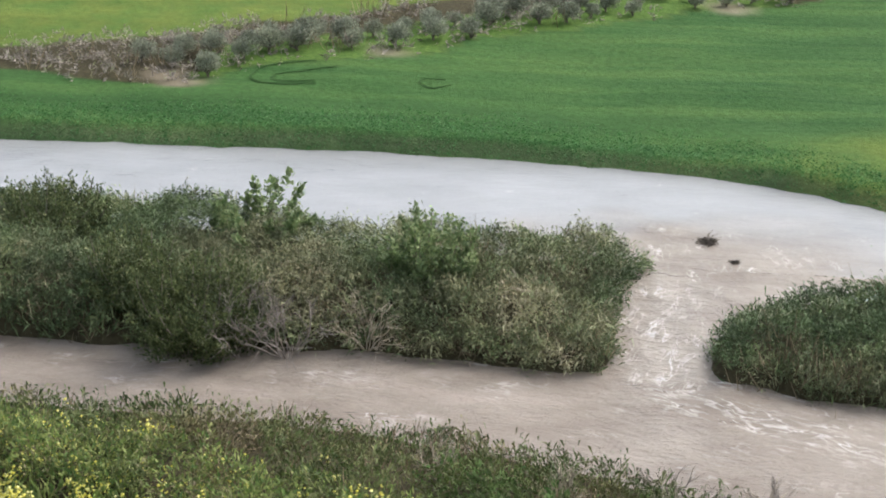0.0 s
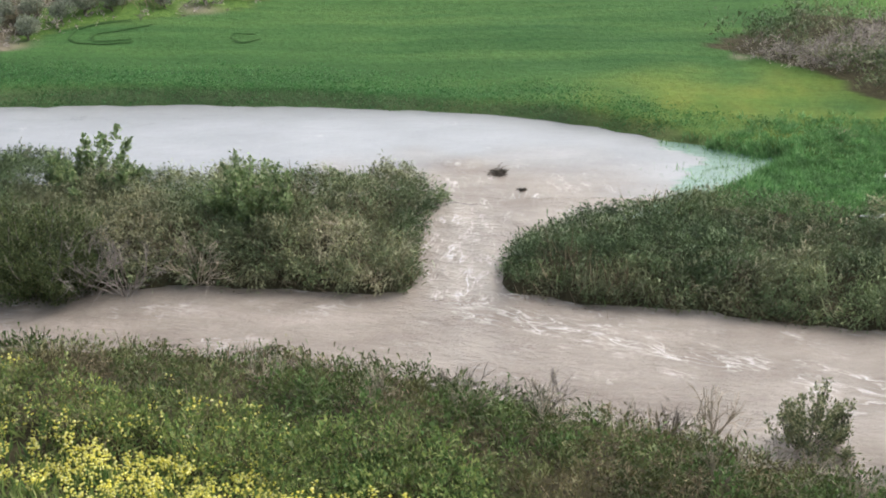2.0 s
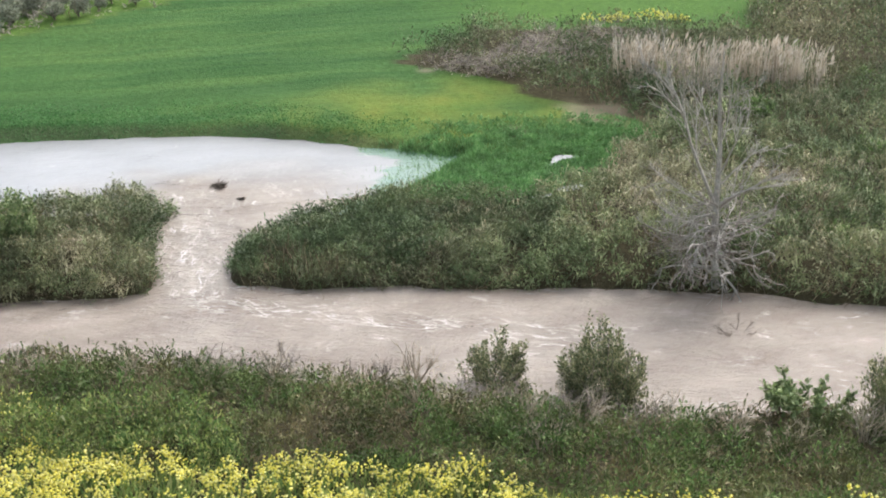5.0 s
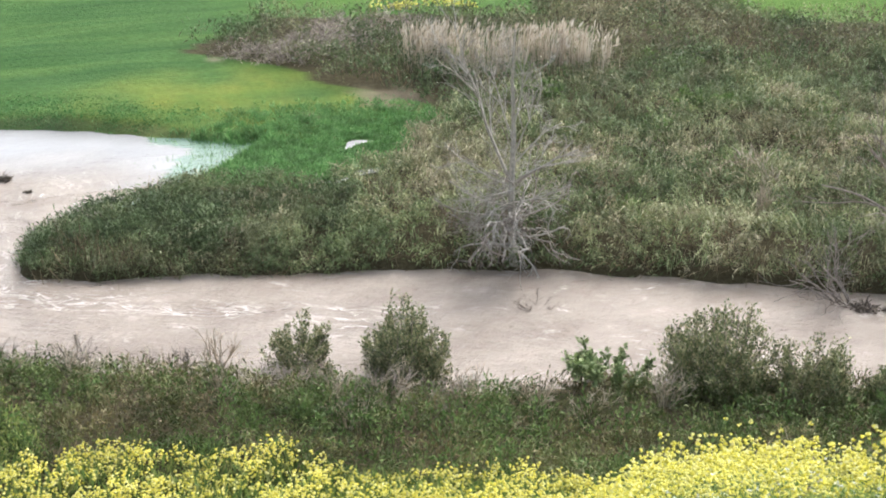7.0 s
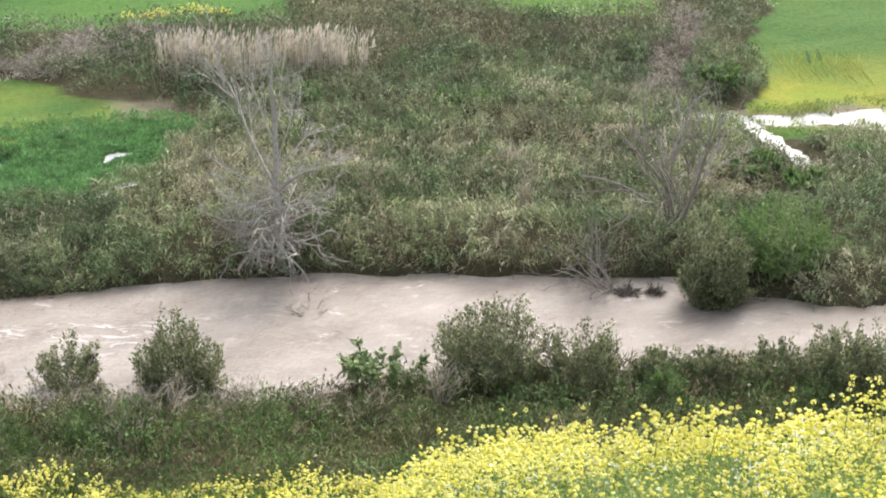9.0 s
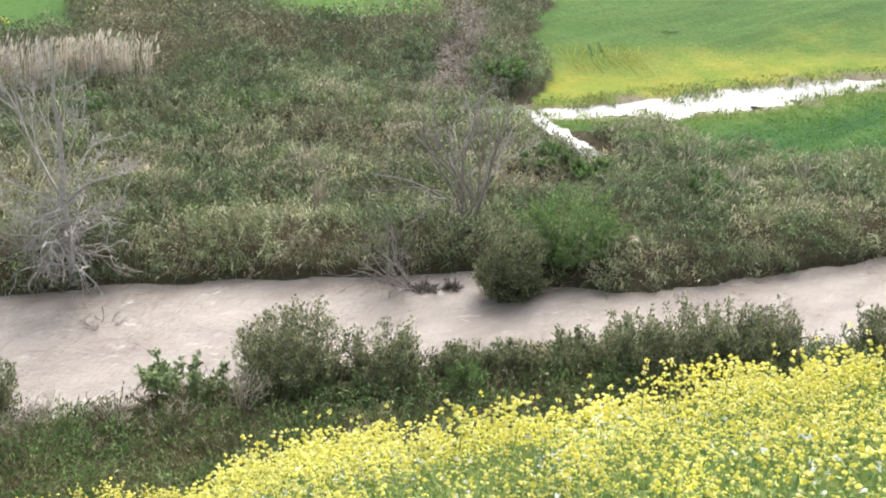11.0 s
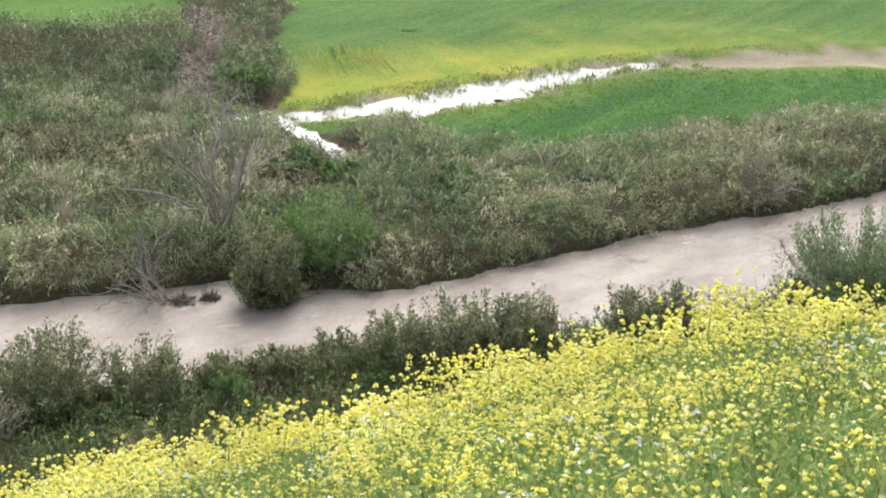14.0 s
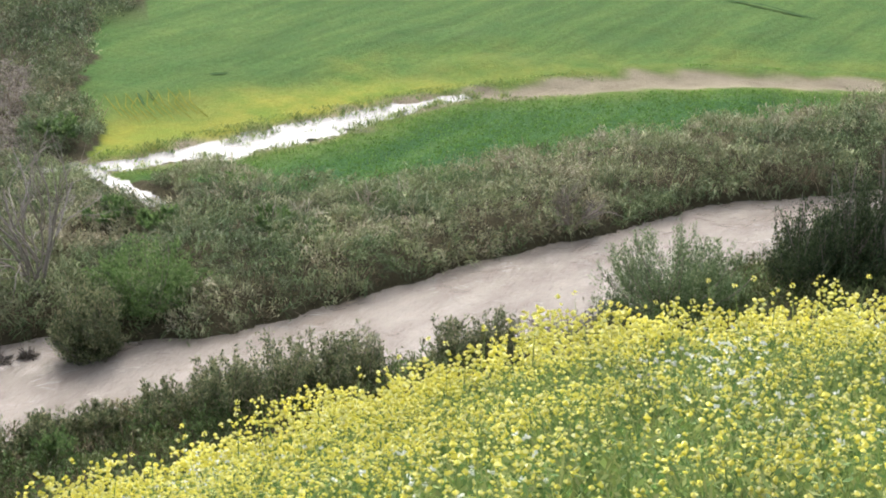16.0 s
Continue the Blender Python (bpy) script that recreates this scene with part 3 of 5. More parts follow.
put_attr(pd, "shallow", smooth(6.5, 0.0, np.interp(PY, [63.5, 64.3, 65.8, 68, 69.9, 72], [14.6, 15.8, 17.3, 18.6, 19.7, 18.2]) - PX + 0.8 * value_noise(PX, PY, 1.6, 34)))
put_attr(pd, "silt", mix_in)
put_attr(pd, "along", PY * 0.4)
put_attr(pd, "across", PX)
put_attr(pd, "foam", 0.35 * mix_in)
tagged(new("pond_water", pd), "still silvery flood water standing on the field", "water", kind="structure")

ys = np.arange(56.2, 66.7, 0.15)
lx, rx = np.interp(ys, GL_Y, GL_X) - 0.9, np.interp(ys, GR_Y, GR_X) + 0.9
SX = lx[:, None] + (rx - lx)[:, None] * np.linspace(0, 1, 44)
SY = np.repeat(ys[:, None], 44, 1)
fall = smooth(57.5, 65.2, SY)
turb = smooth(-1.0, 0.5, ribbon_depth(CURRENT, SX, SY)) * smooth(68, 65.5, SY)
SZ = 0.02 + 0.385 * fall + turb * (0.07 * value_noise(SX, SY, 0.8, 28) + 0.03 * value_noise(SX, SY, 0.35, 29)) - 0.2 * smooth(57.2, 56.2, SY) - 0.12 * smooth(65.6, 66.5, SY)
sp = mesh_grid("spill_water", np.stack([SX, SY, SZ], -1)[::-1], M_RIVER)
put_attr(sp, "along", (SY * 0.42)[::-1])
put_attr(sp, "across", (SX - 0.25 * SY)[::-1])
put_attr(sp, "foam", np.clip(turb * (0.8 + 0.6 * value_noise(SX, SY, 0.7, 30)) * smooth(67.5, 62, SY), 0, 1)[::-1])
tagged(new("spill_water", sp), "rapid of brown flood water spilling through the broken bank", "water", kind="structure")


def ribbon_water(name, pts, label, drop, margin=0.3, lift=False):
    p = np.array(pts)
    t = np.linspace(0, len(p) - 1, 40 * len(p))
    c = np.stack([np.interp(t, np.arange(len(p)), p[:, k]) for k in range(3)], 1)
    d = unit(np.gradient(c[:, :2], axis=0))
    s = np.linspace(-1, 1, 22)[None, :, None]
    rag = [1 + (0.55 * value_noise(c[:, 0], c[:, 1] + k, 0.9, 35 + k) + 0.25 * value_noise(c[:, 0], c[:, 1] + k, 0.3, 37 + k)) for k in (0, 1)]
    rag = np.where(s < 0, rag[0][:, None, None], rag[1][:, None, None])
    xy = c[:, None, :2] + np.stack([-d[:, 1], d[:, 0]], 1)[:, None] * (c[:, 2, None, None] + margin) * s * rag
    z = ground(xy[..., 0], xy[..., 1]).max() + 0.05 + 0 * xy[..., 0] if lift else 0.25 + plain(xy[..., 0], xy[..., 1]) - drop
    me = mesh_grid(name, np.concatenate([xy, (z + 0.006 * value_noise(xy[..., 0], xy[..., 1], 0.5, 31))[..., None]], -1)[:, ::-1], M_POND)
    put_attr(me, "foam", np.zeros(z.size))
    put_attr(me, "silt", np.full(z.size, 0.0 if lift else 0.3))
    return tagged(new(name, me), label, "water", kind="structure")


ribbon_water("field_flood_water", STREAM[:7] + [(76, 48.9, 0.3)], "white shining strip of flood water across the field", 0.16, 0.5)
for p in PUDDLES:
    ribbon_water("puddle_water", p, "small bright puddle in the wet wheat", 0.0, 0.0, True)
ribbon_water("ditch_water", BRANCH, "narrow ditch of flood water through the scrub", 0.12, 0.12)


# ---- wheel tracks pressed into the wheat ----
M_RUT, rn_, rl_, rp_ = nodes_of("pressed_wet_soil")
r_no = noise_tex(rn_, rl_, 2.5, 5, rn_.new("ShaderNodeNewGeometry").outputs["Position"])
r_ra = ramp(rn_, [(0.3, (0.024, 0.060, 0.018)), (0.7, (0.048, 0.088, 0.030))])
rl_.new(r_no.outputs["Fac"], r_ra.inputs["Fac"])
rl_.new(r_ra.outputs["Color"], rp_.inputs["Base Color"])
rp_.inputs["Roughness"].default_value = 0.95
rp_.inputs["Specular IOR Level"].default_value = 0.04


def wheel_track(pts, width, label, mat=M_RUT):
    p = np.array(pts, float)
    t = np.linspace(0, len(p) - 1, 24 * len(p))
    c = np.stack([np.interp(t, np.arange(len(p)), p[:, k]) for k in range(2)], 1)
    for _ in range(40):
        c[1:-1] = (c[:-2] + 2 * c[1:-1] + c[2:]) / 4
    d = unit(np.gradient(c, axis=0))
    w = width * (0.8 + 0.35 * value_noise(c[:, 0], c[:, 1], 0.7, 33))
    xy = c[:, None] + np.stack([-d[:, 1], d[:, 0]], 1)[:, None] * w[:, None, None] * np.array([-0.5, -0.17, 0.17, 0.5])[None, :, None]
    z = ground(xy[..., 0], xy[..., 1]) + 0.05 - 0.02 * np.array([0, 1, 1, 0])
    tagged(new("wheel_track", mesh_grid("wheel_track", np.concatenate([xy, z[..., None]], -1)[:, ::-1], mat)), label, "track", kind="structure")


FIELD_TRACK = "curved dark wheel track pressed into the young wheat"
wheel_track([(-11.4, 89.6), (-13, 89.2), (-14.1, 88.2), (-14.2, 86.6), (-13.7, 85.8), (-12.4, 85.5), (-10.8, 85.9)], 0.18, FIELD_TRACK)
wheel_track([(-10.1, 88.7), (-11.9, 87.8), (-13, 87.4), (-13.1, 86.4), (-12.5, 86), (-10.9, 86.3)], 0.16, FIELD_TRACK)
wheel_track([(-4.3, 86.7), (-5.3, 85.9), (-6, 86.8), (-5.8, 87.6), (-4.7, 87.5)], 0.15, FIELD_TRACK)
wheel_track([(70.3, 64.3), (71.1, 63.6)], 0.5, "short dark rut in the wet field")
wheel_track([(107.8, 48.6), (107.3, 44.2), (106.3, 39.8), (105.4, 36.1), (105, 33)], 0.5, "dark dirt track along the field")
M_ROW = M_RUT.copy()
M_ROW.name = "bare_seed_row"
M_ROW.node_tree.nodes["Color Ramp"].color_ramp.elements[0].color = (0.13, 0.15, 0.02, 1)
M_ROW.node_tree.nodes["Color Ramp"].color_ramp.elements[1].color = (0.21, 0.20, 0.035, 1)
for k in range(15):
    wheel_track([(63.4 + 0.24 * k, 66.6 - 0.2 * k - 0.5 * (k % 4)), (61.9 + 0.24 * k, 64.2 - 0.2 * k), (60.9 + 0.24 * k - 0.4 * (k % 3), 62.6 - 0.2 * k - 0.7 * (k % 3))], 0.07, "thin tan seed row in the yellow-green field", M_ROW)
wheel_track([(64.7, 65.1), (63.3, 63.2)], 0.2, "short dark rut in the wet field")
wheel_track([(65.4, 64.9), (64.2, 63.3)], 0.18, "short dark rut in the wet field")


# ---- undergrowth ----
def scatter(count, x0, x1, y0, y1, keep):
    x, y = rng.uniform(x0, x1, count), rng.uniform(y0, y1, count)
    k = keep(x, y)
    x, y = x[k], y[k]
    return np.stack([x, y, ground(x, y)], 1)


def in_puddle(x, y, rim):
    return np.max([ribbon_depth(q, x, y) for q in PUDDLES], axis=0) > -rim


def dry_land(x, y):
    return (river_depth(x, y) < -0.02) & (gap_depth(x, y) < 0.0) & (ribbon_depth(STREAM, x, y) < -0.3) & (ribbon_depth(BRANCH, x, y) < -0.6) & ~in_puddle(x, y, 0.35)


def in_view(x, y):
    a = np.degrees(np.arctan2(x, y))
    return (a > -21) & (a < 76)


def far_scrub(x, y):
    mid_y = (np.interp(x, FAR_X, FAR_Y) + np.interp(x, NEAR_X, NEAR_Y)) / 2
    return (y > mid_y) & cover(x, y)[0].astype(bool) & dry_land(x, y) & (pond_depth(x, y) < -0.05) & in_view(x, y)


FLOWER_A, FLOWER_D = np.array([(-40, 52), (-15, 49.2), (-8, 45.0), (-1, 42.1), (5, 39.9), (13, 38.6), (20, 37.6), (25, 37.2), (30, 34.5), (34, 26), (40, 23), (61, 23), (75, 26), (90, 30)], float).T


def flower_land(x, y):
    a, d = np.degrees(np.arctan2(x, y)), np.hypot(x, y)
    return (d < np.interp(a, FLOWER_A, FLOWER_D) + 0.8 * value_noise(x, y, 2.2, 41)) & (d > 4.0) & (a > -24) & (a < 82)


def near_scrub(x, y):
    mid_y = (np.interp(x, FAR_X, FAR_Y) + np.interp(x, NEAR_X, NEAR_Y)) / 2
    a, d = np.degrees(np.arctan2(x, y)), np.hypot(x, y)
    over = (a < 32) | (ground(x, y) + 1.6 > 24 - d * np.tan(np.radians(np.interp(a, CREST_A, CREST_DIP))))
    return (y < mid_y) & dry_land(x, y) & ~flower_land(x, y) & in_view(x, y) & (d > 20) & over


LEAFY = dict(upward=-0.1, low=-0.3, spread=0.55, inner=0.7, sprig=6, loose=0.12)


def dryness(x, y):
    """Where the scrub is straw-coloured rather than green."""
    d = 0.37 + 0.3 * np.exp(-((x - 27.5) / 5.5) ** 2 - ((y - 61.5) / 5.5) ** 2)
    edge = np.interp(x, [44, 54, 60, 67, 77, 87, 110], [52, 48, 42.5, 39.5, 34, 27.5, 12])
    d = d + 0.28 * (x > 44) * np.exp(-((edge - 1.6 - y) / 2.6) ** 2)
    d = d - 0.24 * smooth(70, 78, np.hypot(x, y)) * (y > 60)
    d = d - (0.2 + 0.13 * (x > 4.5)) * (x < 20) * (y > 53)
    return d + 0.28 * value_noise(x, y, 2.2, 53) + 0.15 * value_noise(x, y, 6.5, 54)


def bushes(pts, r0, h0, per, length, width, mat, name, label, hvar=0.8, edge=0.45, **kw):
    n = len(pts)
    lump = 1 + hvar * value_noise(pts[:, 0], pts[:, 1], 1.7, 51) + 0.35 * value_noise(pts[:, 0], pts[:, 1], 5.5, 52)
    r = r0 * rng.uniform(0.6, 1.3, n)
    h = h0 * rng.uniform(0.45, 1.35, n) * lump
    wet = np.maximum(np.maximum(river_depth(pts[:, 0], pts[:, 1]), gap_depth(pts[:, 0], pts[:, 1])), pond_depth(pts[:, 0], pts[:, 1]))
    h = h * (1 - 0.35 * smooth(5, 6, pts[:, 0]) * smooth(21, 16, pts[:, 0]) * (pts[:, 1] > 52))
    h = h * (1 - 0.45 * np.exp(-((pts[:, 0] - 51) / 5) ** 2 - ((pts[:, 1] - 66) / 8) ** 2))
    h = h * (edge + (1 - edge) * smooth(0, 3.0, -wet))
    r = r * (1 - 0.3 * np.exp(-((pts[:, 0] - 51) / 5) ** 2 - ((pts[:, 1] - 66) / 8) ** 2))
    r = r * (0.8 + 0.2 * smooth(0, 2.0, -wet))
    ob = stuff(name, dome_leaves(pts, r, h, per, length, width, **kw), mat, label, "undergrowth")
    own = np.clip(np.random.default_rng(n).uniform(-0.32, 0.32, n) + dryness(pts[:, 0], pts[:, 1]), 0, 1)
    each = len(ob.data.vertices) // n
    put_attr(ob.data, "tint", np.repeat(own, each))
    return ob


def canopy(x, y, seed, step, height, edge, stretch=1.0):
    """Height of the scrub above the ground and the tone of each bush: rounded mounds with valleys between, rounded down to the water."""
    gen = np.random.default_rng(seed)
    c, sn = math.cos(radians(32)), math.sin(radians(32))
    u, v = (c * np.asarray(x) - sn * np.asarray(y)) / stretch, sn * np.asarray(x) + c * np.asarray(y)
    gx, gy = np.floor(u / step), np.floor(v / step)
    grid = gen.uniform(0, 1, (128, 128, 5))
    best, tone = np.zeros(np.shape(x)), np.zeros(np.shape(x))
    for i in (-1, 0, 1):
        for j in (-1, 0, 1):
            cell = grid[(gx + i).astype(int) % 128, (gy + j).astype(int) % 128]
            cx, cy = (gx + i + 0.1 + 0.8 * cell[..., 0]) * step, (gy + j + 0.1 + 0.8 * cell[..., 1]) * step
            rr = step * (0.6 + 0.55 * cell[..., 2])
            dome = (0.5 + 0.65 * cell[..., 3]) * np.sqrt(np.clip(1 - ((u - cx) ** 2 + (v - cy) ** 2) / rr ** 2, 0, 1))
            tone = np.where(dome > best, cell[..., 4] - 0.5, tone)
            best = np.maximum(best, dome)
    h = height * (0.16 + 0.9 * best) * (1 + 0.3 * value_noise(x, y, 5.5, 52))
    h = h * (1 - 0.5 * smooth(5, 6, x) * smooth(21, 16, x) * (y > 52))
    h = h * (1 - 0.45 * np.exp(-((x - 51) / 5) ** 2 - ((y - 66) / 8) ** 2))
    h = h * (1 - 0.55 * smooth(-2.4, -0.6, ribbon_depth(BRANCH, x, y)))
    h = h * (1 - 0.35 * smooth(-3.0, -0.8, gap_depth(x, y)))
    dry = np.clip(-np.maximum(np.maximum(river_depth(x, y), gap_depth(x, y)), pond_depth(x, y)) / edge, 0, 1)
    return h * np.sqrt(1 - (1 - dry) ** 2 * 0.9), tone


def tufted(count, box, keep, seed, step, height, density, per, length, width, mat, name, label, droop=0.35, flow=0.35, edge=1.5, upright=0.05, low=0.55, fat=0.16, stretch=1.0, loose=0.42):
    """Scrub as one mesh: tufts of arching blades that clothe the mounds; per blades in a tuft."""
    x, y = rng.uniform(box[0], box[1], count), rng.uniform(box[2], box[3], count)
    k = keep(x, y)
    x, y = x[k], y[k]
    e = 0.12
    kind = (seed, step, height, edge, stretch)
    h, tone = canopy(x, y, *kind)
    dx, dy = (canopy(x + e, y, *kind)[0] - h) / e, (canopy(x, y + e, *kind)[0] - h) / e
    steep = np.minimum(np.sqrt(1 + dx * dx + dy * dy), 4)
    k = rng.uniform(0, 1, len(x)) < np.minimum(1, density * steep)
    x, y, h, tone, dx, dy = x[k], y[k], h[k], tone[k], dx[k], dy[k]
    n = len(x)
    up = unit(np.stack([-dx, -dy, np.ones(n)], 1))
    base = np.stack([x, y, ground(x, y) + h * rng.uniform(low, 1.0, n)], 1)
    turn = math.pi * 2 * value_noise(x, y, 3.0, seed + 3)
    lean = up * 0.75 + np.stack([np.cos(turn), np.sin(turn), np.zeros(n)], 1) * flow + rng.normal(size=(n, 3)) * 0.22 + np.array([0, 0, upright])
    size = rng.uniform(0.65, 1.35, n)
    m = n * per
    lean, sz = np.repeat(unit(lean), per, 0), np.repeat(size, per)
    way = unit(lean + rng.normal(size=(m, 3)) * loose)
    b = np.repeat(base, per, 0) + rng.normal(size=(m, 3)) * (fat * sz)[:, None]
    ln = length * sz * rng.uniform(0.5, 1.35, m)
    wd = width * rng.uniform(0.6, 1.35, m) * np.sqrt(sz)
    side = unit(np.cross(way, rng.normal(size=(m, 3))))
    mid = b + way * (ln * 0.55)[:, None]
    tip = b + way * (ln * 0.95)[:, None] - np.array([0, 0, 1]) * (ln * droop * rng.uniform(0.4, 1.5, m))[:, None]
    v = np.stack([b, mid + side * wd[:, None] * 0.5, tip, mid - side * wd[:, None] * 0.5], 1).reshape(-1, 3)
    ob = stuff(name, v, mat, label, "undergrowth")
    put_attr(ob.data, "tint", np.repeat(np.clip(rng.uniform(-0.26, 0.26, n) + 0.6 * tone + dryness(x, y), 0, 1), per * 4))
    return ob


ISLETS = (-26, 20, 54, 69)
tufted(26000, ISLETS, far_scrub, 301, 1.9, 1.42, 0.46, 24, 0.24, 0.044, M_SCRUB, "bramble_thicket", "olive-green bramble covering the river islets", loose=0.55)
tufted(12000, ISLETS, far_scrub, 301, 1.9, 1.42, 0.22, 10, 0.45, 0.038, M_TUFT, "rank_grass", "long arching blades of grass over the islet bramble", loose=0.26, droop=0.6, flow=0.6, low=0.75, fat=0.1, upright=0.1)


DRY_STRIP = [(50.5, 62), (52.5, 61.5), (56, 65.3), (60, 69), (65, 74), (63, 76), (58.5, 71.5), (54.5, 67.3)]
DRY_KNOLL = [(19.6, 83.7), (23.2, 84.6), (27, 87.4), (31, 88.6), (34.8, 86.2), (30.6, 83), (24.5, 81.1), (20.7, 81.7)]


def bare_patch(x, y):
    return (inside(DRY_STRIP, x, y) | inside(DRY_KNOLL, x, y)) & (value_noise(x, y, 1.3, 38) > -0.45)


def far_bank(x, y):
    return far_scrub(x, y) & ~((x < 20) & (y < 69)) & (y < 71) & ~bare_patch(x, y)


BANK = (18, 92, 24, 72)
tufted(66000, BANK, far_bank, 302, 2.2, 1.2, 0.40, 20, 0.28, 0.052, M_SCRUB, "bramble_thicket", "olive-green bramble along the far river bank", loose=0.5, stretch=1.3)
tufted(28000, BANK, far_bank, 302, 2.2, 1.2, 0.36, 10, 0.66, 0.048, M_TUFT, "rank_grass", "long arching blades of grass over the bramble of the far bank", loose=0.26, stretch=1.3, droop=0.55, flow=0.6, low=0.75, fat=0.12, upright=0.2)
PLAIN = (17, 95, 68, 118)
tufted(66000, PLAIN, lambda x, y: far_scrub(x, y) & (y > 70) & ~bare_patch(x, y), 303, 2.6, 1.0, 0.26, 13, 0.38, 0.08, M_SCRUB, "bramble_thicket", "low olive-green scrub in the flood plain", fat=0.28, stretch=2.0)
NEAR = (-20, 76, 14, 54)
tufted(70000, NEAR, near_scrub, 304, 1.5, 0.66, 0.26, 24, 0.27, 0.052, M_BANK, "bank_undergrowth", "dense green and brown weeds on the near bank", edge=2.5, upright=0.3)
tufted(24000, NEAR, near_scrub, 304, 1.5, 0.66, 0.2, 12, 0.42, 0.030, M_BANK, "rank_grass", "long grass leaning out of the weeds on the near bank", edge=2.5, upright=0.4, flow=0.5, low=0.7)
p_gr = scatter(5200, -27, 34, 84, 142, lambda x, y: far_scrub(x, y) & (y > np.interp(x, OL_X, OL_Y)) & (x < 16) & (value_noise(x, y, 2.2, 68) + 0.9 * smooth(-8, -18, x) > 0.05))
bushes(p_gr, 0.8, 0.5, 24, 0.3, 0.07, M_GROVE, "grove_grass", "grey-brown withered weeds between the olive trees", **LEAFY)


p_br = scatter(7500, 18, 78, 57, 90, lambda x, y: (inside(DRY_STRIP, x, y) | inside(DRY_KNOLL, x, y)) & far_scrub(x, y) & (value_noise(x, y, 2.5, 65) > -0.85))
bushes(p_br, 0.9, 0.6, 45, 0.32, 0.055, M_GROVE, "withered_bramble", "leafless grey-brown bramble at the field's edge", **LEAFY)
p_ys = scatter(420, 31.6, 38.4, 85, 91, lambda x, y: np.abs(y - np.interp(x, [30, 36, 42], [89.5, 88.6, 87.2]) - 1.0) < 0.8)


def blades(pts, per, spread, length, width, lean, mat, name, label, category):
    n = len(pts) * per
    b = np.repeat(pts, per, 0) + np.concatenate([rng.normal(size=(n, 2)) * spread, np.zeros((n, 1))], 1)
    b[:, 2] = ground(b[:, 0], b[:, 1])
    way = np.concatenate([rng.normal(size=(n, 2)) * lean, np.ones((n, 1))], 1)
    return stuff(name, leaves(b, way, length * rng.uniform(0.6, 1.3, n), width * rng.uniform(0.7, 1.3, n)), mat, label, category)


# dry grass and stalks standing in the scrub
def dryish(seed, cut):
    return lambda x, y: value_noise(x, y, 3.2, seed) > cut


p_dry = scatter(2400, -26, 92, 24, 100, lambda x, y: far_scrub(x, y) & dryish(61, 0.05)(x, y))
blades(p_dry, 12, 0.35, 1.35, 0.035, 0.4, M_DRY, "dry_grass", "pale dry grass stalks leaning in the scrub", "grass")
p_dry2 = scatter(1500, -20, 60, 22, 54, lambda x, y: near_scrub(x, y) & dryish(62, 0.0)(x, y))
blades(p_dry2, 10, 0.3, 0.8, 0.028, 0.4, M_DRY, "dry_grass", "pale dry weed stalks on the near bank", "grass")
p_nd = scatter(3400, -20, 60, 22, 54, lambda x, y: near_scrub(x, y) & dryish(69, 0.12)(x, y))
bushes(p_nd, 0.5, 0.65, 40, 0.26, 0.03, M_DRY, "dry_brush", "brown dry brush and dead stems on the near bank", edge=0.3, **LEAFY)
p_fr = scatter(4200, -20, 60, 20, 54, lambda x, y: near_scrub(x, y) & dryish(63, -0.1)(x, y) & (x > -2) & (river_depth(x, y) < -2.2))
bushes(p_fr, 0.5, 0.75, 50, 0.17, 0.07, M_LUSH, "green_weeds", "fresh green weeds on the near bank")
p_fr2 = scatter(2600, 30, 60, 36, 100, lambda x, y: far_scrub(x, y) & dryish(64, 0.55)(x, y))
bushes(p_fr2, 0.6, 1.15, 40, 0.25, 0.08, M_FRESH, "green_weeds", "fresh green weeds among the scrub")

# lush weeds with scattered mustard above the flowering slope
p_lw = scatter(5200, -24, 4, 36, 58, lambda x, y: near_scrub(x, y) & (np.hypot(x, y) < np.interp(np.degrees(np.arctan2(x, y)), FLOWER_A, FLOWER_D) + 3.2 + 1.6 * value_noise(x, y, 2.0, 42)))
bushes(p_lw, 0.45, 0.8, 40, 0.17, 0.06, M_HERB, "green_weeds", "lush light green weeds at the edge of the mustard")

# grass hanging over the washed-out banks
p_fg = scatter(30000, -26, 92, 22, 68, lambda x, y: (np.maximum(river_depth(x, y), gap_depth(x, y)) > -1.1) & (np.maximum(river_depth(x, y), gap_depth(x, y)) < 0.06) & (y > (np.interp(x, FAR_X, FAR_Y) + np.interp(x, NEAR_X, NEAR_Y)) / 2) & in_view(x, y) & (pond_depth(x, y) < -0.1))
blades(p_fg[::2], 6, 0.15, 0.55, 0.05, 1.0, M_SHRUB, "bank_grass", "coarse green grass hanging over the washed-out bank", "grass")
blades(p_fg[1::2], 6, 0.15, 0.6, 0.035, 1.0, M_DRY, "bank_grass", "dry brown grass and roots hanging over the washed-out bank", "grass")

# ---- crops ----
def crop_land(x, y):
    return ~in_puddle(x, y, 0.22) & cover(x, y)[1].astype(bool) & (pond_depth(x, y) < 0.5 + 0.9 * (x > 12)) & (ribbon_depth(STREAM, x, y) < 0.2) & in_view(x, y)


